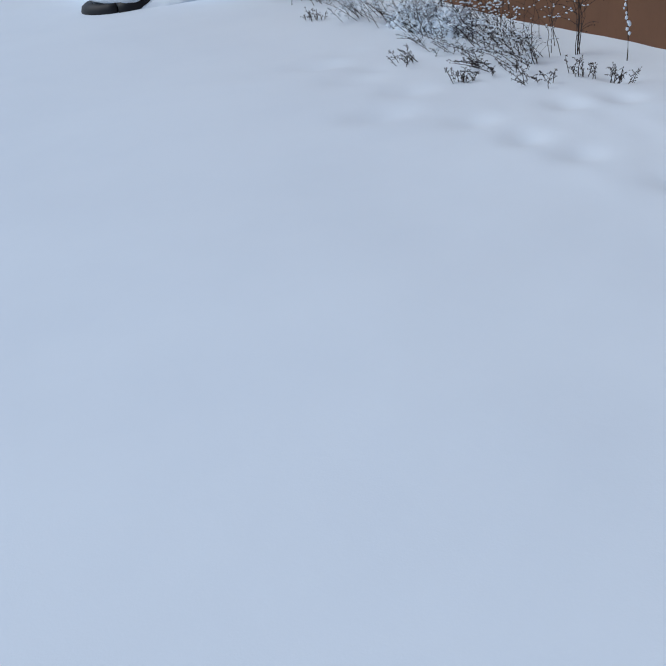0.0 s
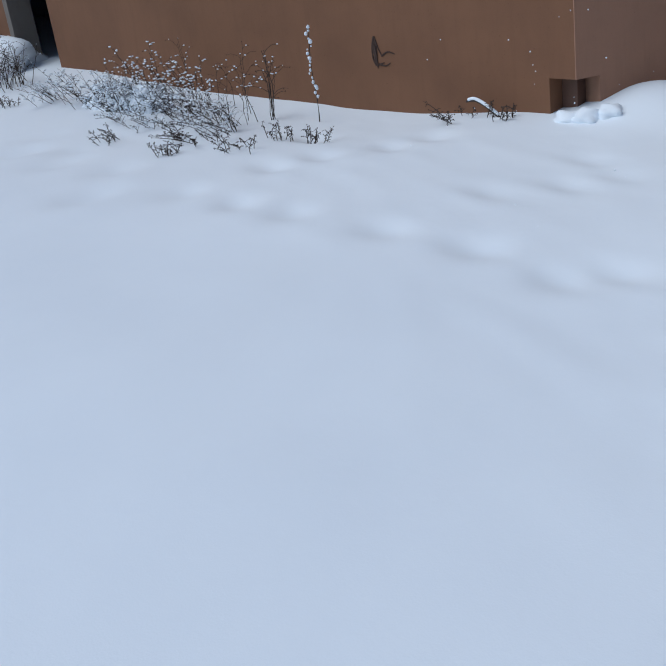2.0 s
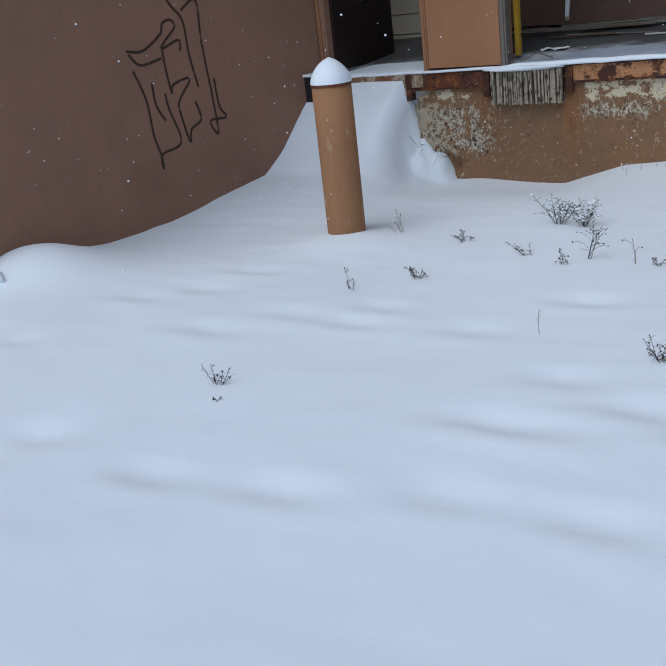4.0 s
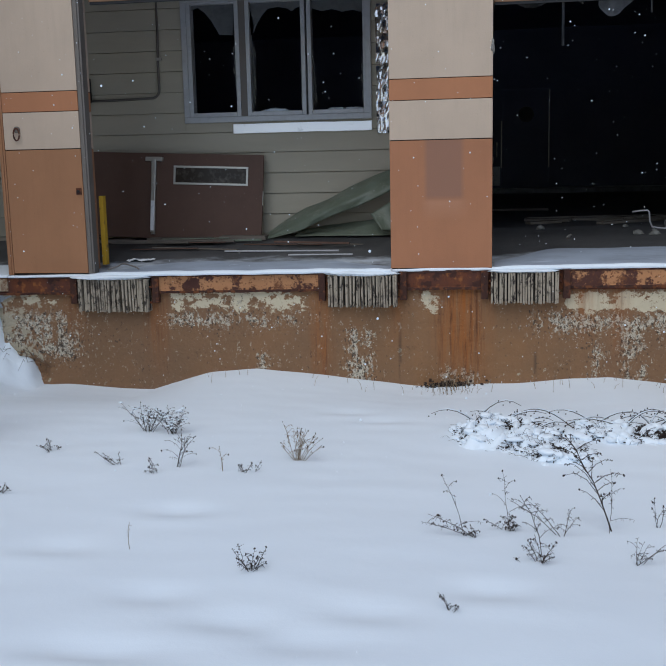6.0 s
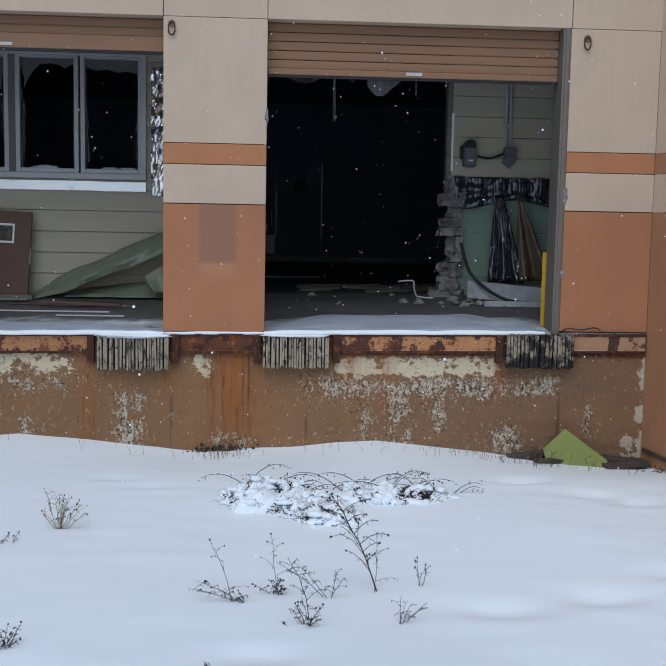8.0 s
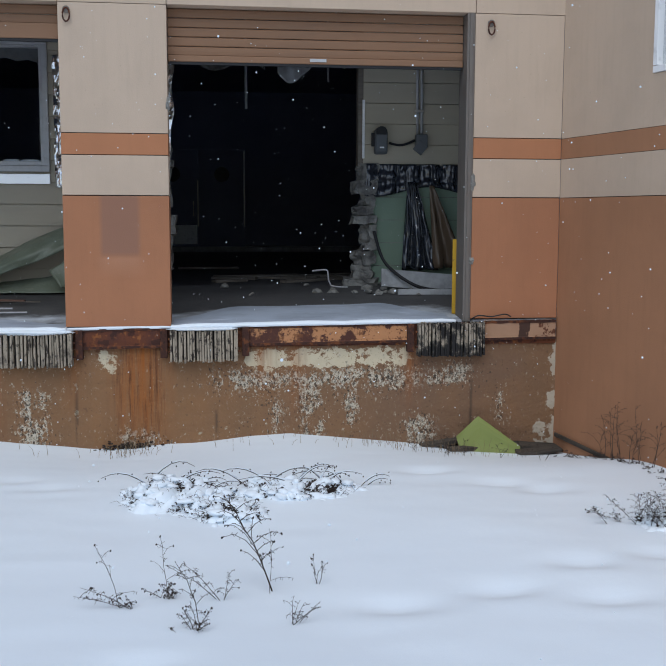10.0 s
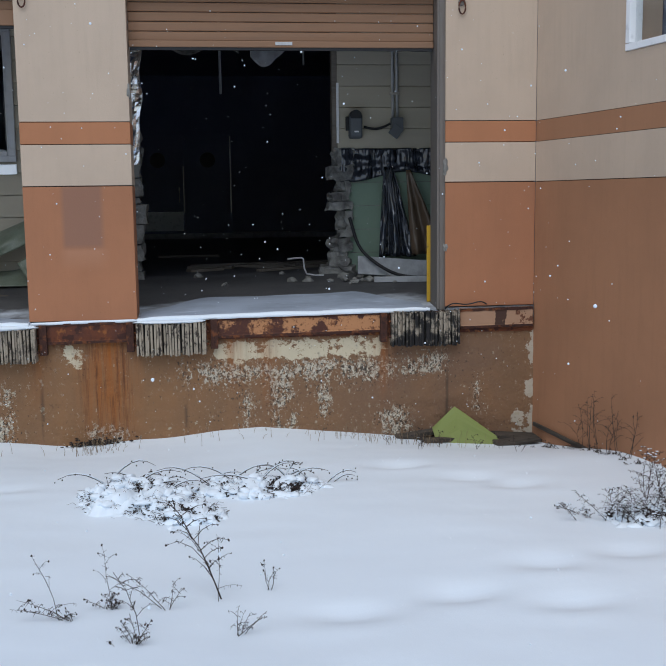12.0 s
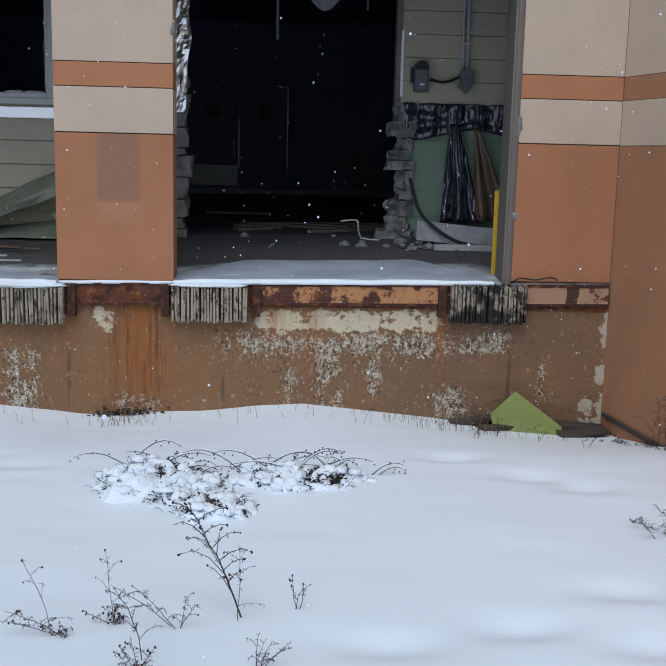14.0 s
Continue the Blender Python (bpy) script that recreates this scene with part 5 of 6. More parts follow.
for i in range(9):
    x, y, L = rnd.uniform(0.3, 1.8), rnd.uniform(2.3, 5.5), rnd.uniform(0.3, 1.1)
    ob = part("floor_board", box(-L / 2, L / 2, -0.05, 0.05, 0, 0.03, 0.003), "wood")
    ob.matrix_basis = pose(x, y, 1.167, 0, 0, rnd.uniform(-40, 40))
    tagged(ob, "loose dark board on the gutted room's floor", "board", "boards in the gutted room")


# ---- deep in the room: a pair of doors with round lights ----
def far_door(x0, x1, grey):
    d = tagged(empty("swing_door", (x0, 12.0, 1.262)), "grey swing door with a round window, deep in the room", "door", "dark swing doors")
    w = x1 - x0
    leaf = part("leaf", box(0, w, 0, 0.05, 0, 1.93, 0.005), "dark", d)
    part("porthole", rod([(w / 2, -0.006, 1.44), (w / 2, 0.01, 1.44)], 0.15, 20), "black", leaf)
    part("edge_strip", box(w - 0.022, w, -0.012, 0.0, 0.4, 1.32 if grey else 1.9, 0.003), "chrome", leaf)
    if grey:
        part("kick_plate", box(0.0, w - 0.03, -0.014, -0.001, 0.05, 0.43, 0.003), "white_board", leaf, "pale metal kick plate")
        part("pull_handle", rod([(w - 0.10, -0.02, 0.62), (w - 0.10, -0.05, 0.66), (w - 0.10, -0.05, 0.86), (w - 0.10, -0.02, 0.90)], 0.012, 6), "chrome", leaf)


far_door(-0.88, 0.137, True)
far_door(0.150, 1.065, False)
tagged(part("floor_kerb", box(-4.0, 3.8, 11.72, 12.45, 1.160, 1.262, 0.01), "pale_board"), "pale raised concrete step at the far doors", "step", kind="structure")


# ---- doorway beside the pier: open leaf and a wall lamp bracket ----
d = tagged(empty("open_door", (-5.47, 0.10, 0.955), 84), "dark brown door standing open into the dock", "door")
leaf = part("leaf", box(0, 1.02, -0.022, 0.022, 0.01, 2.5, 0.004), "open_door", d)
part("pull_handle", rod(smooth_line([(0.86, -0.03, 1.05), (0.86, -0.07, 1.08), (0.86, -0.07, 1.30), (0.86, -0.03, 1.33)]), 0.009, 8), "grey_steel", leaf)
k = tagged(empty("steel_bracket", (-5.575, -0.25, 0.80)), "black steel bracket at the door sill", "bracket")
part("plate", box(-0.06, 0.05, -0.05, 0.05, -0.2, 0.16, 0.006), "black", k)
part("sill_cap", box(-0.10, 0.06, -0.07, 0.05, 0.16, 0.185, 0.006), "white_board", k)
tagged(part("door_sill", box(-5.48, -4.44, -0.05, 0.06, 0.78, 0.905, 0.01), "dock"), "worn concrete sill of the doorway", "sill", kind="structure")


# ---- lime green panel by the corner, planks and debris in the gap at the wall's foot ----
def lime_fn(u, v):
    """A torn board: a pointed top that falls away to one side."""
    top = 0.27 * u / 0.36 + 0.09 * (1 - u / 0.36) if u < 0.36 else 0.27 - 0.27 * (u - 0.36) / 0.64
    return 0.56 * u + 0.06 * (1 - v) * (1 - u), 0.012 * noise.noise(Vector((u * 3, v * 3, 1))), -0.12 * (1 - v) + (top + 0.02) * v


ob = part("plastic_board", sheet(lime_fn, 22, 8, 0.012), "lime")
ob.matrix_basis = pose(2.46, -0.17, -0.115, -20, 0, -3)
tagged(ob, "torn lime green board leaning half buried at the wall", "panel")
for x, y, L, w, a, z, tip in ((3.08, -0.10, 0.60, 0.07, -3, -0.13, 4), (3.18, -0.22, 0.40, 0.06, 8, -0.15, -3), (2.33, -0.09, 0.36, 0.04, 4, -0.09, -6), (2.50, -0.20, 0.30, 0.03, 22, -0.12, 5)):
    ob = part("old_plank", box(-L / 2, L / 2, -w, w, 0, 0.035, 0.006), "rotten")
    ob.matrix_basis = pose(x, y, z, 6, tip, a)
    tagged(ob, "dark rotten plank at the foot of the dock wall", "plank", "planks at the wall's foot")
# dark strip drawing the thin line and the shadow at the wall's foot
ob = part("dark_foot_strip", box(0, 1.0, 0.0, 0.02, 0, 0.035, 0.005), "rotten")
ob.matrix_basis = pose(3.372, -0.06, -0.045, 0, 2, -79.3)
tagged(ob, "dark strip for the thin line and its shadow along the foot of the side wall", "trim board")
bm = bmesh.new()
rnd = random.Random(77)
for i in range(46):
    x, y = rnd.choice([rnd.uniform(2.25, 2.55), rnd.uniform(2.95, 3.4)]), -rnd.uniform(0.03, 0.18)
    blob((x, y, snow_z(x, y) + rnd.uniform(0.0, 0.03)), (rnd.uniform(0.01, 0.035), 0.012, 0.010), i, 0.7, 1, bm)
tagged(part("leaf_litter", bm, "seed"), "dark dead leaves and debris in the gap by the wall", "leaves", kind="stuff")


# ---- dead weeds standing in the snow ----
def weed(x, y, height, spread, stems, seed, lean=(0.0, 0.0), heads=3, snow=0.0, mat="stem", label="", thick=0.0020, name="dead_weed", foot=0.012, pod=1.0, spurs=5, puff=1.0):
    """Dry stems with arching side branches, short spurs and a few dark pods; lean pushes the tips over."""
    rnd = random.Random(seed)
    z0 = snow_z(x, y) - 0.03
    w = tagged(empty(name, (x, y, z0)), label or "dry dark weed with small seed heads standing in the snow", "weed", "weeds in the snow")
    bm, tips, nodes = bmesh.new(), [], []
    for i in range(stems):
        a = rnd.uniform(0, 2 * math.pi)
        out = spread * rnd.uniform(0.3, 1.0)
        h = height * (rnd.uniform(0.45, 1.0) if stems > 1 else 1.0)
        base = Vector((rnd.gauss(0, foot), rnd.gauss(0, foot * 0.7), 0))
        end = base + Vector((math.cos(a) * out + lean[0] * rnd.uniform(0.6, 1.1), 0.7 * math.sin(a) * out + lean[1], h))
        side = Vector((rnd.uniform(-0.07, 0.07), rnd.uniform(-0.05, 0.05), 0.06)) * height
        curve = [base.lerp(end, k / 6) + side * math.sin(math.pi * k / 6) + Vector((rnd.uniform(-1, 1), rnd.uniform(-1, 1), 0)) * 0.015 * height for k in range(7)]
        rod(curve, thick, 4, bm, 0.35)
        tips.append(curve[-1])
        turn = rnd.uniform(0, 6)
        lines = [curve[2:]]
        for k in range(heads):
            t = 0.22 + 0.72 * (k + rnd.random()) / heads
            f = t * 6
            p = curve[int(f)].lerp(curve[min(int(f) + 1, 6)], f - int(f))
            turn += 2.4 + rnd.uniform(-0.5, 0.5)
            L = height * rnd.uniform(0.18, 0.5) * (1.15 - 0.75 * t)
            d = Vector((math.cos(turn), 0.8 * math.sin(turn), 0))
            rise = rnd.uniform(0.25, 0.9)
            line = [p, p + d * L * 0.35 + Vector((0, 0, rise * L * 0.5)), p + d * L * 0.7 + Vector((0, 0, rise * L * 0.75)), p + d * L + Vector((0, 0, rise * L * 0.72))]
            rod(line, thick * 0.6, 3, bm, 0.45)
            lines.append(line)
            if rnd.random() < 0.7:
                tips.append(line[-1])
            nodes.append(line[1])
            nodes.append(line[2])
        for line in lines:
            for k in range(spurs if len(line) == 4 else spurs * 2):
                f = rnd.uniform(0.3, len(line) - 1.01)
                p = line[int(f)].lerp(line[int(f) + 1], f - int(f))
                q = p + Vector((rnd.uniform(-1, 1), rnd.uniform(-1, 1), rnd.uniform(-1.2, 0.7))) * rnd.uniform(0.006, 0.018)
                rod([p, q], thick * 0.5, 3, bm, 0.8)
    tagged(part("stem_tangle", bm, mat, w), kind="stuff")
    bm = bmesh.new()
    for p in tips:
        if rnd.random() < 0.85:
            r = rnd.uniform(0.0026, 0.0050) * pod
            c = bmesh.ops.create_icosphere(bm, subdivisions=1, radius=r)
            lx, ly = rnd.uniform(-0.6, 0.6), rnd.uniform(-0.6, 0.6)
            for v in c["verts"]:
                s = rnd.uniform(0.75, 1.2)
                v.co = p + Vector((v.co.x * s + v.co.z * lx, v.co.y * s + v.co.z * ly, v.co.z * 1.5 * s))
    tagged(part("seed_spray", bm, "seed", w), kind="stuff")
    if snow:
        bm = bmesh.new()
        for p in tips + nodes:
            if rnd.random() < snow:
                r = rnd.uniform(0.004, 0.012) * puff
                sx, sy = rnd.uniform(0.9, 2.4), rnd.uniform(0.8, 1.5)
                c = bmesh.ops.create_icosphere(bm, subdivisions=1, radius=r)
                for v in c["verts"]:
                    s = rnd.uniform(0.7, 1.25)
                    v.co = p + Vector((v.co.x * sx * s, v.co.y * sy * s, v.co.z * 0.7 * s + r * 0.4))
        tagged(part("snow_dusting", bm, "snow", w, "tufts of snow caught on the stems", smooth=True), kind="stuff")
    return w


weed(-1.07, -4.47, 0.14, 0.10, 11, 1, heads=2, label="small round dried weed with dark seed heads")
weed(-1.19, -2.74, 0.28, 0.15, 18, 2, heads=2, mat="straw", label="straw-coloured tuft of dry grass and stems in the snow")
weed(-1.92, -2.92, 0.32, 0.10, 5, 3, lean=(0.13, 0.02), heads=4)
weed(-2.40, -2.12, 0.26, 0.18, 12, 4, heads=5, snow=0.25, label="bushy dry weed with snow on its seed heads")
weed(-2.20, -2.15, 0.24, 0.14, 10, 5, heads=5, snow=0.3, label="bushy dry weed with snow on its seed heads")
weed(-2.90, -2.6, 0.12, 0.16, 6, 6, lean=(-0.08, 0), heads=2)
weed(-2.30, -2.9, 0.12, 0.10, 4, 7, lean=(-0.16, 0), heads=3)
weed(-2.04, -3.06, 0.12, 0.04, 3, 8, lean=(-0.05, 0))
weed(-1.46, -3.0, 0.10, 0.09, 4, 9)
weed(-1.62, -3.0, 0.24, 0.03, 2, 10, heads=1, mat="straw", label="thin straw stem standing in the snow")
weed(-3.12, -3.78, 0.17, 0.05, 3, 11, heads=2)
weed(-2.83, -3.46, 0.12, 0.08, 6, 12, heads=3)
weed(-1.74, -4.21, 0.17, 0.01, 1, 13, heads=0, mat="straw", label="single thin dry stalk in the snow")
weed(-3.02, -5.28, 0.14, 0.09, 6, 14, heads=2)
weed(-2.93, -5.44, 0.05, 0.05, 3, 15, heads=1)
weed(-3.42, -2.55, 0.2, 0.10, 5, 16, heads=0, mat="straw", thick=0.002, label="thin straw grass beside the bollard")
weed(-0.14, -4.78, 0.10, 0.05, 3, 17, heads=2)
weed(-0.04, -3.93, 0.17, 0.05, 2, 20, lean=(-0.32, 0), heads=9, spurs=7)
weed(-0.07, -3.92, 0.10, 0.05, 3, 34, lean=(0.0, 0), heads=2)
weed(-0.10, -3.92, 0.34, 0.02, 1, 21, lean=(-0.18, 0), heads=4)
weed(0.11, -3.80, 0.13, 0.10, 6, 22, lean=(-0.02, 0), heads=4)
weed(0.11, -3.80, 0.34, 0.02, 1, 23, lean=(-0.06, 0.02), heads=5)
weed(0.61, -3.74, 0.52, 0.01, 1, 24, lean=(-0.34, 0.03), heads=18, thick=0.0040, pod=1.25, spurs=9, label="tall branching dead weed with dark seed heads")
weed(0.60, -3.74, 0.36, 0.05, 1, 25, lean=(0.04, 0.0), heads=6, spurs=7)
weed(0.26, -4.12, 0.32, 0.02, 1, 26, lean=(-0.17, 0.02), heads=8, thick=0.0026, spurs=8)
weed(0.37, -3.83, 0.24, 0.03, 2, 33, lean=(-0.24, 0), heads=4, spurs=7)
weed(0.37, -3.83, 0.20, 0.05, 2, 35, lean=(0.06, 0), heads=3, spurs=6)
weed(0.86, -3.64, 0.20, 0.06, 3, 27, heads=2)
weed(0.68, -4.14, 0.17, 0.15, 5, 28, heads=2, pod=0.6)
weed(0.25, -4.20, 0.15, 0.11, 6, 29, heads=4)
weed(0.19, -4.27, 0.05, 0.14, 3, 30, heads=2)
weed(2.20, -4.26, 0.03, 0.02, 2, 31, heads=1)
for i, (x, y, h) in enumerate(((2.64, -2.96, 0.16), (2.76, -3.0, 0.22), (2.80, -3.1, 0.2), (2.86, -2.85, 0.3), (2.95, -2.95, 0.28), (3.05, -3.05, 0.3), (3.02, -2.75, 0.34), (3.15, -2.9, 0.32), (3.22, -2.7, 0.36), (3.12, -3.15, 0.24))):
    weed(x + 0.24, y + 0.08, h * 1.1, 0.15, 4, 40 + i, lean=(-0.08 if i < 3 else 0.0, 0), foot=0.07, heads=8, snow=0.9, puff=0.5, spurs=7, thick=0.0024, label="snow-dusted dry bush of thin stems near the side wall")
weed(2.66, -2.62, 0.05, 0.12, 3, 55, heads=1)
for i, (u, h) in enumerate(((0.95, 0.42), (1.09, 0.50), (1.22, 0.55), (1.34, 0.46), (1.45, 0.50), (1.62, 0.4))):
    weed(3.30 + 0.185 * u, -0.983 * u, h, 0.07, 2, 140 + i, heads=4, mat="stem", spurs=5, thick=0.0026, pod=0.6, label="tall thin dry weed against the side wall")
for i in range(12):
    u = 0.5 + 0.11 * i
    weed(3.25 + 0.185 * u, -0.983 * u - 0.02 * (i % 3), 0.08, 0.12, 4, 160 + i, heads=2, label="low dry twigs at the foot of the side wall")
for i, (x, y) in enumerate(((2.02, -0.5), (2.16, -0.42), (2.30, -0.55), (2.42, -0.5), (2.24, -0.75), (2.72, -0.6), (2.95, -0.5), (3.0, -0.85))):
    weed(x, y, 0.20, 0.09, 2, 180 + i, heads=3, mat="stem", label="thin dead twigs by the green board")


# ---- snow-laden shrubs ----
def snowy_shrub(x, y, w, d, h, seed, arcs, name="snowy_shrub", label="low shrub pressed flat under lumps of snow"):
    """Rounded lumps of snow with creases between; dark leaf edges and twigs show in the creases."""
    rnd = random.Random(seed)
    z0 = snow_z(x, y)
    s = tagged(empty(name, (x, y, z0)), label, "shrub", "shrubs under snow")

    def crease(px, py):
        q = Vector((px * 9.5 + 1.5 * noise.noise(Vector((px * 5, py * 5, seed))), py * 10.5, seed * 1.7))
        return min(1.0, abs(noise.noise(q)) * 2.2), abs(noise.noise(q * 2.3 + Vector((4, 1, 0))))

    def height(px, py):
        r = math.sqrt((px / (w * 0.56)) ** 2 + (py / (d * 0.56)) ** 2) + 0.22 * noise.noise(Vector((px * 6, py * 6, seed + 9)))
        dome = max(0.0, 1 - r * r)
        a, b = crease(px, py)
        lump = (a ** 0.6 - 0.35) * 0.10 + (b ** 0.7 - 0.3) * 0.035
        return -0.035 + h * 0.66 * dome ** 0.95 + lump * smooth(0.0, 0.5, dome) * min(1.0, 0.4 + h * 2.0)

    bm = bmesh.new()
    n = int(w / 0.012)
    m = int(d / 0.012)
    g = [[bm.verts.new((w * 1.3 * (i / n - 0.5), d * 1.3 * (k / m - 0.5), height(w * 1.3 * (i / n - 0.5), d * 1.3 * (k / m - 0.5)))) for k in range(m + 1)] for i in range(n + 1)]
    for i in range(n):
        for k in range(m):
            bm.faces.new((g[i][k], g[i + 1][k], g[i + 1][k + 1], g[i][k + 1]))
    part("mound", bm, "snow", s, smooth=True)
    lf, tw = bmesh.new(), bmesh.new()
    count = 0
    for i in range(14000):
        if count > 2200 * w * d:
            break
        px, py = rnd.uniform(-0.56, 0.56) * w, rnd.uniform(-0.56, 0.5) * d
        a, b = crease(px, py)
        if height(px, py) < -0.01 or a > 0.20 or noise.noise(Vector((px * 4, py * 4, seed + 30))) < -0.22:
            continue
        count += 1
        bdir = rnd.uniform(0, 2 * math.pi)
        L, wd = rnd.uniform(0.012, 0.036), rnd.uniform(0.0028, 0.007)
        p = Vector((px, py, height(px, py) + rnd.uniform(0.003, 0.034)))
        e = p + Vector((math.cos(bdir) * L, math.sin(bdir) * L, rnd.uniform(-0.5, 0.6) * L))
        sd = Vector((-math.sin(bdir) * 0.6, math.cos(bdir) * 0.6, 0.8)) * wd
        mid = p.lerp(e, 0.45)
        vs = [lf.verts.new(q) for q in (p, mid + sd, e, mid - sd, mid + Vector((0, -wd * 0.7, 0)))]
        for k in range(4):
            lf.faces.new((vs[k], vs[(k + 1) % 4], vs[4]))
    for i in range(arcs):
        a, q = rnd.uniform(0, 2 * math.pi), rnd.random() ** 0.4
        px, py = math.cos(a) * q * w * 0.52, math.sin(a) * q * d * 0.5
        p = Vector((px, py, height(px, py)))
        b = a + rnd.uniform(-1.2, 1.2)
        dr = Vector((math.cos(b), 0.8 * math.sin(b), 0)) * rnd.uniform(0.02, 0.10)
        up = rnd.uniform(0.0, 0.05)
        rod([p, p + dr * 0.5 + Vector((0, 0, up)), p + dr + Vector((0, 0, up * 0.8))], 0.0016, 3, tw, 0.5)
    pads = bmesh.new()
    for i in range(int(140 * w * d)):
        a, q = rnd.uniform(0, 2 * math.pi), rnd.random() ** 0.5
        px, py = math.cos(a) * q * w * 0.54, math.sin(a) * q * d * 0.54
        hz = height(px, py)
        rx, ry = rnd.uniform(0.024, 0.062), rnd.uniform(0.022, 0.044)
        c = Vector((px, py, max(hz, -0.015) + rnd.uniform(-0.010, 0.010)))
        one = blob((0, 0, 0), (rx, ry, rnd.uniform(0.016, 0.028)), rnd.randint(0, 999), 0.25, 3)
        turn = pose(0, 0, 0, rnd.uniform(-6, 14), rnd.uniform(-12, 12), rnd.uniform(0, 180))
        twin = {v: pads.verts.new(turn @ v.co + c) for v in one.verts}
        for f in one.faces:
            pads.faces.new([twin[v] for v in f.verts])
        one.free()
        for k in range(rnd.choice([1, 2, 4, 7, 12])):
            t = rnd.uniform(math.pi, 2 * math.pi) if rnd.random() < 0.75 else rnd.uniform(0, math.pi)
            p = c + Vector((math.cos(t) * rx * 0.9, math.sin(t) * ry * 0.9, -0.008))
            L, wd = rnd.uniform(0.012, 0.030), rnd.uniform(0.0025, 0.006)
            e = p + Vector((math.cos(t) * L * 0.8, math.sin(t) * L * 0.8, rnd.uniform(-1.0, 0.3) * L))
            sd = Vector((-math.sin(t), math.cos(t), 0.3)) * wd
            mid = p.lerp(e, 0.45)
            vs = [lf.verts.new(q2) for q2 in (p, mid + sd, e, mid - sd, mid + Vector((0, -wd * 0.6, -wd * 0.5)))]
            for m_ in range(4):
                lf.faces.new((vs[m_], vs[(m_ + 1) % 4], vs[4]))
    tagged(part("snow_pad", pads, "snow", s, "pads of snow lying on the leaves", smooth=True), kind="stuff")
    tagged(part("leaf_litter", lf, "seed", s, "dark shrivelled leaves showing between the lumps"), kind="stuff")
    tagged(part("twig_tangle", tw, "stem", s), kind="stuff")


snowy_shrub(0.12, -2.08, 0.74, 0.66, 0.20, 3, 90)
snowy_shrub(0.42, -2.42, 0.50, 0.40, 0.11, 4, 60)
snowy_shrub(0.92, -1.98, 0.80, 0.50, 0.10, 5, 60, label="thin shrub of arching twigs under snow")


def arching(x, y, n, w, h, seed):
    """Long arching stems with snow lying along them."""
    rnd = random.Random(seed)
    z0 = snow_z(x, y)
    s = tagged(empty("arching_shrub", (x, y, z0)), "arching dead stems with snow lying along them", "shrub", "shrubs under snow")
    bm, sn, hd = bmesh.new(), bmesh.new(), bmesh.new()
    for i in range(n):
        x0 = rnd.uniform(-w * 0.5, w * 0.2)
        L = rnd.uniform(0.25, 0.5) * w
        up = h * rnd.uniform(0.4, 1.0)
        yy = rnd.uniform(-0.15, 0.15)
        way, drift = rnd.choice([1, 1, 1, -1]), rnd.uniform(-0.14, 0.14)
        pts = [(x0 + way * L * t, yy + drift * t, -0.02 + up * math.sin(math.pi * min(1, t * 0.62 + 0.05))) for t in [k / 6 for k in range(7)]]
        rod(pts, 0.0030, 4, bm, 0.5)
        rod([(p[0], p[1], p[2] + 0.007) for p in pts[1:6]], 0.0048, 5, sn, 0.5)
        for p in pts[3:]:
            blob((p[0] + rnd.uniform(-0.03, 0.03), p[1] - 0.01, p[2] + rnd.uniform(-0.03, 0.02)), (0.005, 0.004, 0.006), i, 0.5, 1, hd)
    tagged(part("stem_tangle", bm, "stem", s), kind="stuff")
    tagged(part("snow_coating", sn, "snow", s, smooth=True), kind="stuff")
    tagged(part("seed_spray", hd, "seed", s), kind="stuff")


arching(0.95, -1.85, 10, 0.95, 0.17, 8)
arching(0.14, -1.85, 8, 0.75, 0.23, 9)
arching(1.30, -1.80, 6, 0.5, 0.16, 10)


snowy_shrub(3.14, -2.88, 0.46, 0.36, 0.12, 6, 50, label="low snow-laden twigs under the bush by the side wall")


# grass at the dock's foot
def foot_grass():
    rnd = random.Random(21)
    bm = bmesh.new()
    for i in range(230):
        x = rnd.choice([rnd.uniform(-2.6, 3.3), rnd.gauss(1.9, 0.35), rnd.gauss(-0.35, 0.12), rnd.gauss(2.3, 0.3)])
        y = -rnd.uniform(0.04, 0.5)
        if x > 3.2 or x < -4:
            continue
        z = snow_z(x, y)
        h = rnd.uniform(0.03, 0.14)
        dx = rnd.uniform(-0.05, 0.05)
        rod([(x, y, z - 0.02), (x + dx * 0.4, y, z + h * 0.6), (x + dx, y - 0.01, z + h)], 0.002, 3, bm, 0.4)
    tagged(part("dry_grass", bm, "straw"), "sparse dry grass blades along the foot of the dock wall", "grass", kind="stuff")
    bm = bmesh.new()
    for i in range(150):
        x, y = rnd.gauss(-0.38, 0.12), -rnd.uniform(0.01, 0.09)
        blob((x, y, snow_z(x, y) + abs(rnd.gauss(0, 0.022))), (rnd.uniform(0.005, 0.018), 0.009, rnd.uniform(0.004, 0.010)), i, 0.9, 1, bm)
    tagged(part("leaf_litter", bm, "seed"), "clump of dead leaves at the dock wall's foot", "leaves", kind="stuff")


foot_grass()


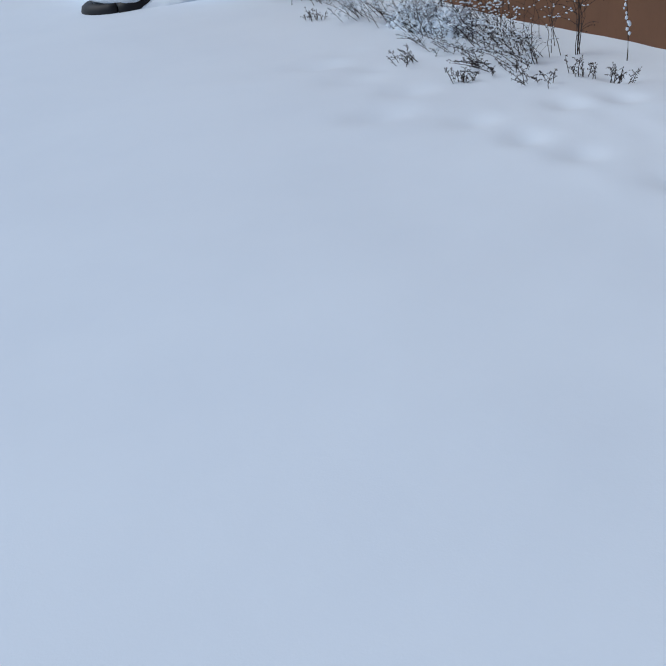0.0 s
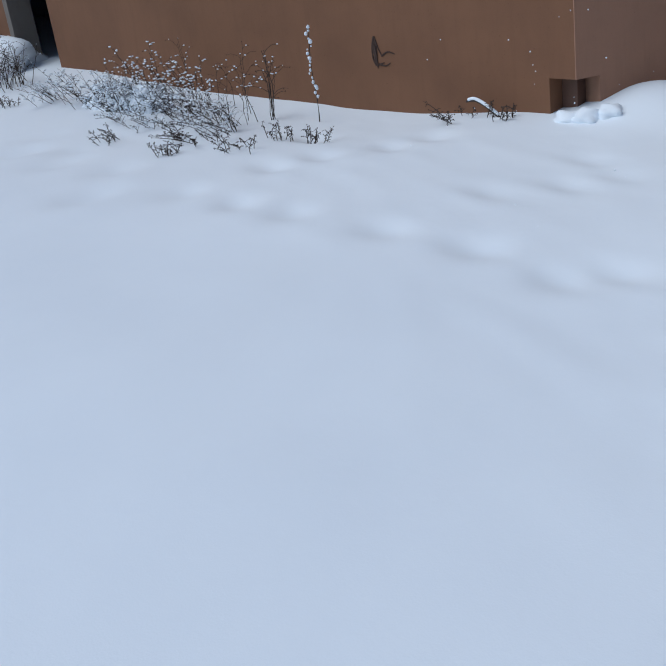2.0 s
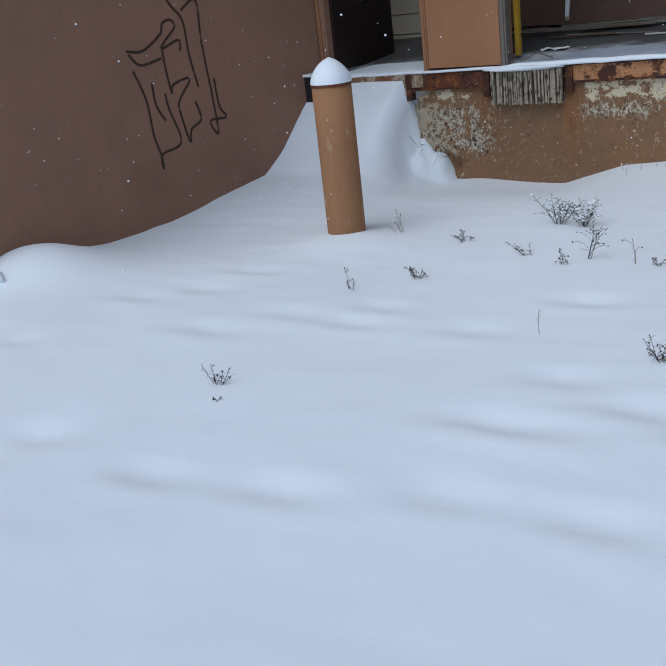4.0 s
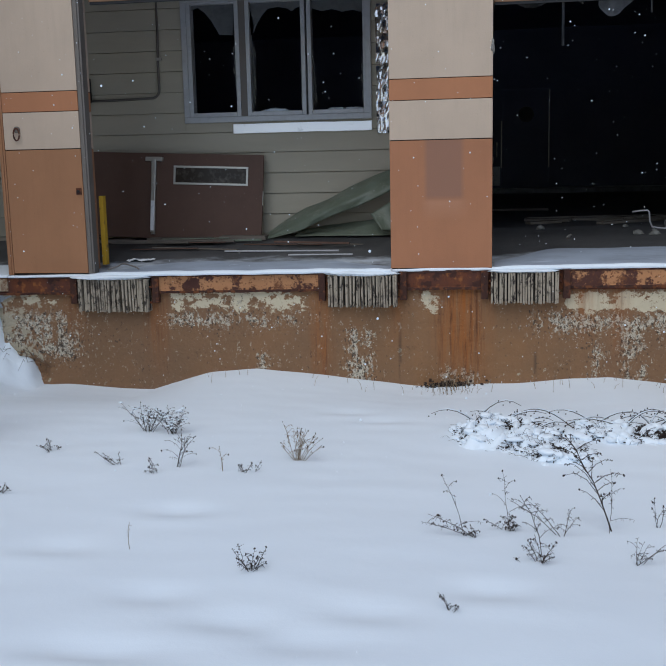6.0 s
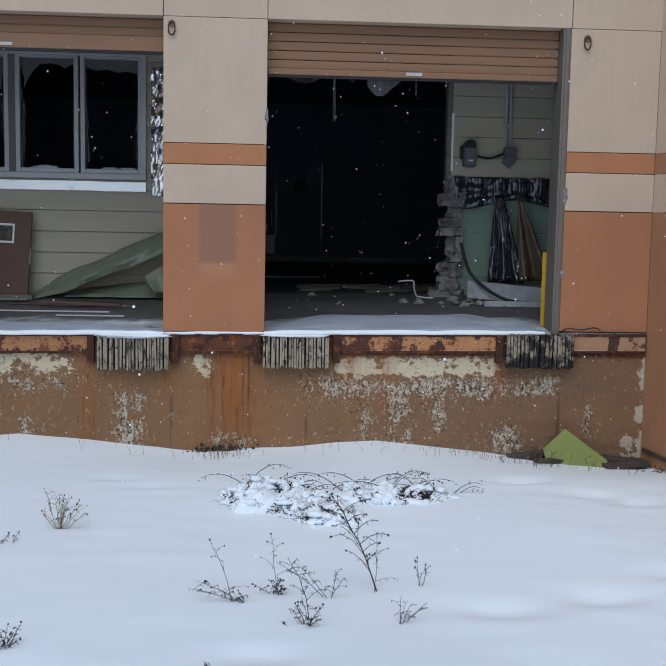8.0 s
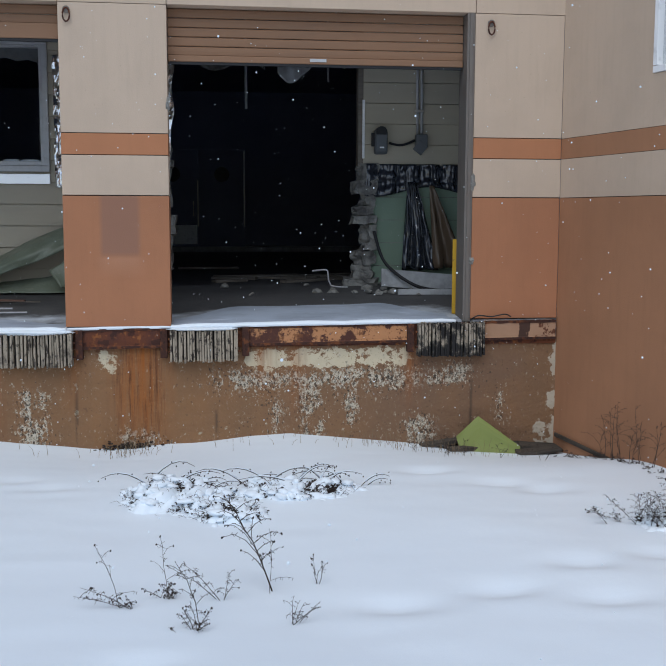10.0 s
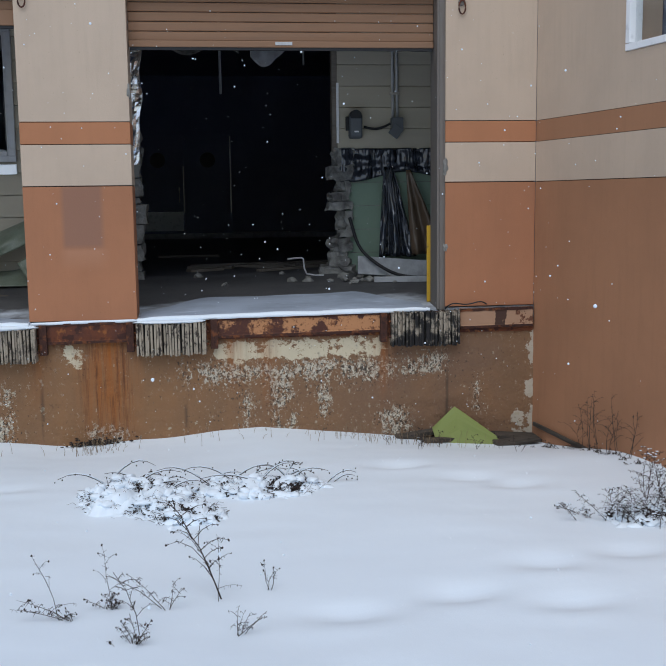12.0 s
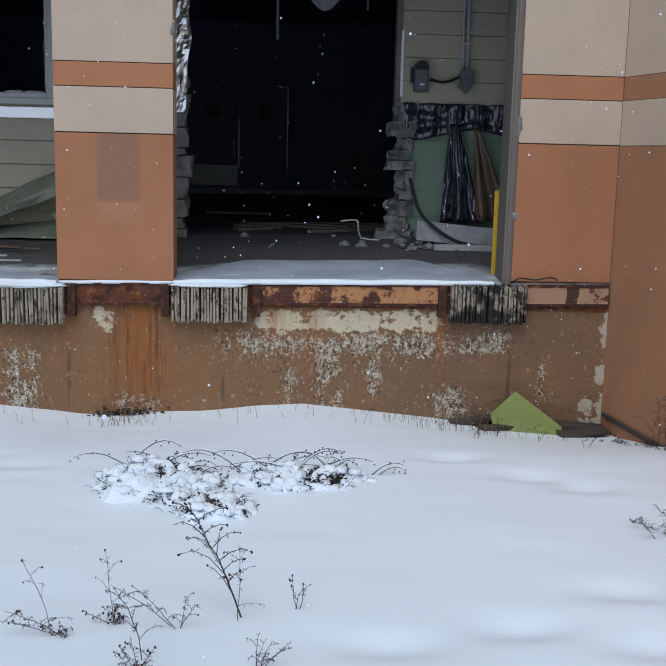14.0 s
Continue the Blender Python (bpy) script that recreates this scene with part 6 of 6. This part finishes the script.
# ---- the far side: bushes by the wing, a snowed-in heap ----
for i, (x, y, h) in enumerate(((-11.3, -7.35, 0.3), (-10.9, -7.2, 0.40), (-10.4, -6.95, 0.46), (-10.0, -6.8, 0.54), (-9.6, -6.55, 0.54), (-9.2, -6.4, 0.46), (-8.8, -6.35, 0.38), (-10.2, -6.5, 0.66), (-9.6, -6.2, 0.60), (-9.5, -6.9, 0.25), (-8.9, -6.8, 0.22), (-8.45, -6.3, 0.42), (-8.2, -6.45, 0.3))):
    weed(x, y, h, 0.34, 11, 60 + i, lean=(0.05, -0.20), heads=6, snow=0.75 if x < -9.5 else 0.4, spurs=3, thick=0.0032, name="dead_bush", foot=0.17, puff=1.15, label="snow-dusted dead bush of fanned thin stems by the brown wall")
for i, (x, y, h) in enumerate(((-10.6, -6.6, 0.6), (-10.0, -6.3, 0.72), (-9.4, -6.1, 0.66), (-8.75, -6.0, 0.72))):
    weed(x, y, h, 0.16, 5, 200 + i, heads=4, snow=0.5, spurs=2, thick=0.0034, foot=0.15, puff=1.0, label="tall dry stems with frosted tips by the brown wall")
snowy_shrub(-10.55, -6.85, 0.85, 0.6, 0.34, 13, 60, label="snow-laden shrub by the brown wall")
snowy_shrub(-10.0, -6.6, 0.5, 0.45, 0.42, 14, 60, label="snow-laden shrub by the brown wall")
def beaded_stalk(x, y, h):
    z0 = snow_z(x, y) - 0.03
    s = tagged(empty("dead_stalk", (x, y, z0)), "tall single stalk beaded with snow by the brown wall", "weed")
    rnd = random.Random(80)
    part("stem", rod([(0.02 * math.sin(k), 0, h * k / 8) for k in range(9)], 0.005, 5, None, 0.5), "stem", s)
    bm = bmesh.new()
    for k in range(19):
        q = 0.30 + 0.70 * (k + rnd.uniform(-0.3, 0.3)) / 18.5
        i = int(min(q * 8, 7))
        r = rnd.uniform(0.008, 0.020)
        blob((0.02 * math.sin(q * 8) + rnd.uniform(-0.02, 0.02), rnd.uniform(-0.02, 0.01), h * q), (r, r, r * 1.2), k, 0.5, 1, bm)
    tagged(part("snow_bead", bm, "snow", s, "small clumps of snow along the stalk", smooth=True), kind="stuff")


beaded_stalk(-8.07, -5.61, 0.85)
weed(-8.53, -5.86, 0.75, 0.06, 4, 81, heads=4, snow=0.3, thick=0.005, label="tall dry stalks with a little snow by the brown wall")
for i, (x, y, sp, ln) in enumerate(((-8.21, -6.76, 0.3, -0.2), (-7.9, -6.7, 0.3, -0.15), (-7.38, -6.54, 0.26, -0.1), (-8.6, -7.29, 0.22, 0.0), (-7.74, -7.09, 0.1, 0.0), (-7.46, -6.19, 0.08, 0.0), (-7.2, -6.05, 0.12, 0.05), (-6.85, -5.0, 0.2, -0.1), (-6.5, -4.75, 0.12, 0.0), (-11.34, -7.84, 0.2, 0.0))):
    weed(x, y, 0.17, sp, 9, 90 + i, lean=(0.0, ln), heads=4, thick=0.0038, foot=0.09, label="low spreading dead twigs lying on the snow")
for i in range(7):
    weed(-12.6 - 0.28 * i, -7.6 - 0.11 * i, 0.60, 0.45, 16, 110 + i, heads=5, snow=0.3, spurs=3, thick=0.0045, foot=0.16, name="dead_bush", label="leafless upright bush with snow in its tips")
stick = tagged(empty("fallen_stick", (-6.70, -4.80, 0.06)), "dead stick with snow along its top by the brown wall", "stick")
part("branch", rod(smooth_line([(-0.20, -0.02, 0.08), (-0.10, 0.0, 0.095), (0.03, 0.02, 0.06), (0.19, 0.06, -0.03)]), 0.010, 6), "stem", stick)
part("snow_cover", rod(smooth_line([(-0.17, -0.02, 0.098), (-0.10, 0.0, 0.110), (0.03, 0.02, 0.074), (0.15, 0.05, 0.01)]), 0.013, 8), "snow", stick, "snow lying on the stick", smooth=True)
for k, (dx, dy, r) in enumerate(((0.04, -0.10, 0.10), (0.16, -0.03, 0.12), (0.27, 0.08, 0.10))):
    at = CORNER + Vector((dx, dy, 0))
    tagged(part("snow_drift", blob((at.x, at.y, snow_z(at.x, at.y) - 0.015), (r * 1.2, r, r * 0.7), k + 40, 0.4, 3), "snow", smooth=True), "lump of snow fallen against the broken wall corner", "snow", "snow lumps at the broken corner")

h = tagged(empty("snow_heap", (-15.3, -9.25, -0.04)), "large heap buried in snow with black rubber showing", "snow heap")
heap = blob((-0.3, 0.3, 0.15), (1.9, 1.5, 0.75), 5, 0.5, 6)
for v in heap.verts:
    v.co += (v.co - Vector((-0.3, 0.3, 0.0))).normalized() * (0.10 * noise.noise(v.co * 2.6) + 0.06 * noise.noise(v.co * 6.5))
part("snow_cover", heap, "snow", h, smooth=True)
part("snow_cover", blob((0.3, 1.6, 0.1), (1.2, 0.9, 0.6), 8, 0.5, 4), "snow", h, smooth=True)
part("tyre", rod([(0.9 + 0.42 * math.cos(t), -0.9 + 0.42 * math.sin(t), 0.16) for t in [k * math.pi / 12 for k in range(24)]] + [(1.32, -0.9, 0.16)], 0.11, 10), "black", h, "black tyre half under the snow", smooth=True)
part("snow_cover", blob((0.85, -0.85, 0.30), (0.5, 0.48, 0.14), 9, 0.3, 3), "snow", h, smooth=True)


# small fittings and scars on the piers
k = tagged(empty("latch_plate", (-3.70, 0.0, 1.69)), "small rusty latch plate on the pier", "latch")
part("plate", box(-0.025, 0.025, -0.012, 0.0, -0.03, 0.03, 0.004), "rust", k)
part("knob", rod([(0, -0.012, 0), (0, -0.03, 0)], 0.012, 10), "black", k)
for z, h in ((2.20, 0.11), (1.52, 0.06)):
    bm = blob((2.600, -0.002, z), (0.022, 0.012, h * 0.6), int(z * 7), 0.7, 3)
    tagged(part("plaster_scar", bm, "block"), "chipped plaster on the edge of the pier", "wall damage", kind="structure")
tagged(part("plaster_scar", blob((0.0, 0.0, 2.82), (0.014, 0.02, 0.05), 9, 0.7, 3), "block"), "chipped plaster on the edge of the pier", "wall damage", kind="structure")


# ---- snow in the air ----
def falling_snow():
    rnd = random.Random(5)
    bm = bmesh.new()
    for i in range(2300):
        x, y, z = rnd.uniform(-7.0, 4.5), rnd.uniform(-6.6, -0.25), rnd.uniform(0.3, 4.4)
        if x < -5.3 or x > 3.2 and y > -5:
            continue
        r = rnd.choice([0.0016, 0.002, 0.0022, 0.0026, 0.0034, 0.0045])
        c = bmesh.ops.create_icosphere(bm, subdivisions=1, radius=r)
        for v in c["verts"]:
            v.co = Vector((x, y, z)) + v.co
    tagged(part("falling_snowflakes", bm, "snow"), "sparse small snowflakes falling through the air", "snowflakes", kind="stuff")


falling_snow()
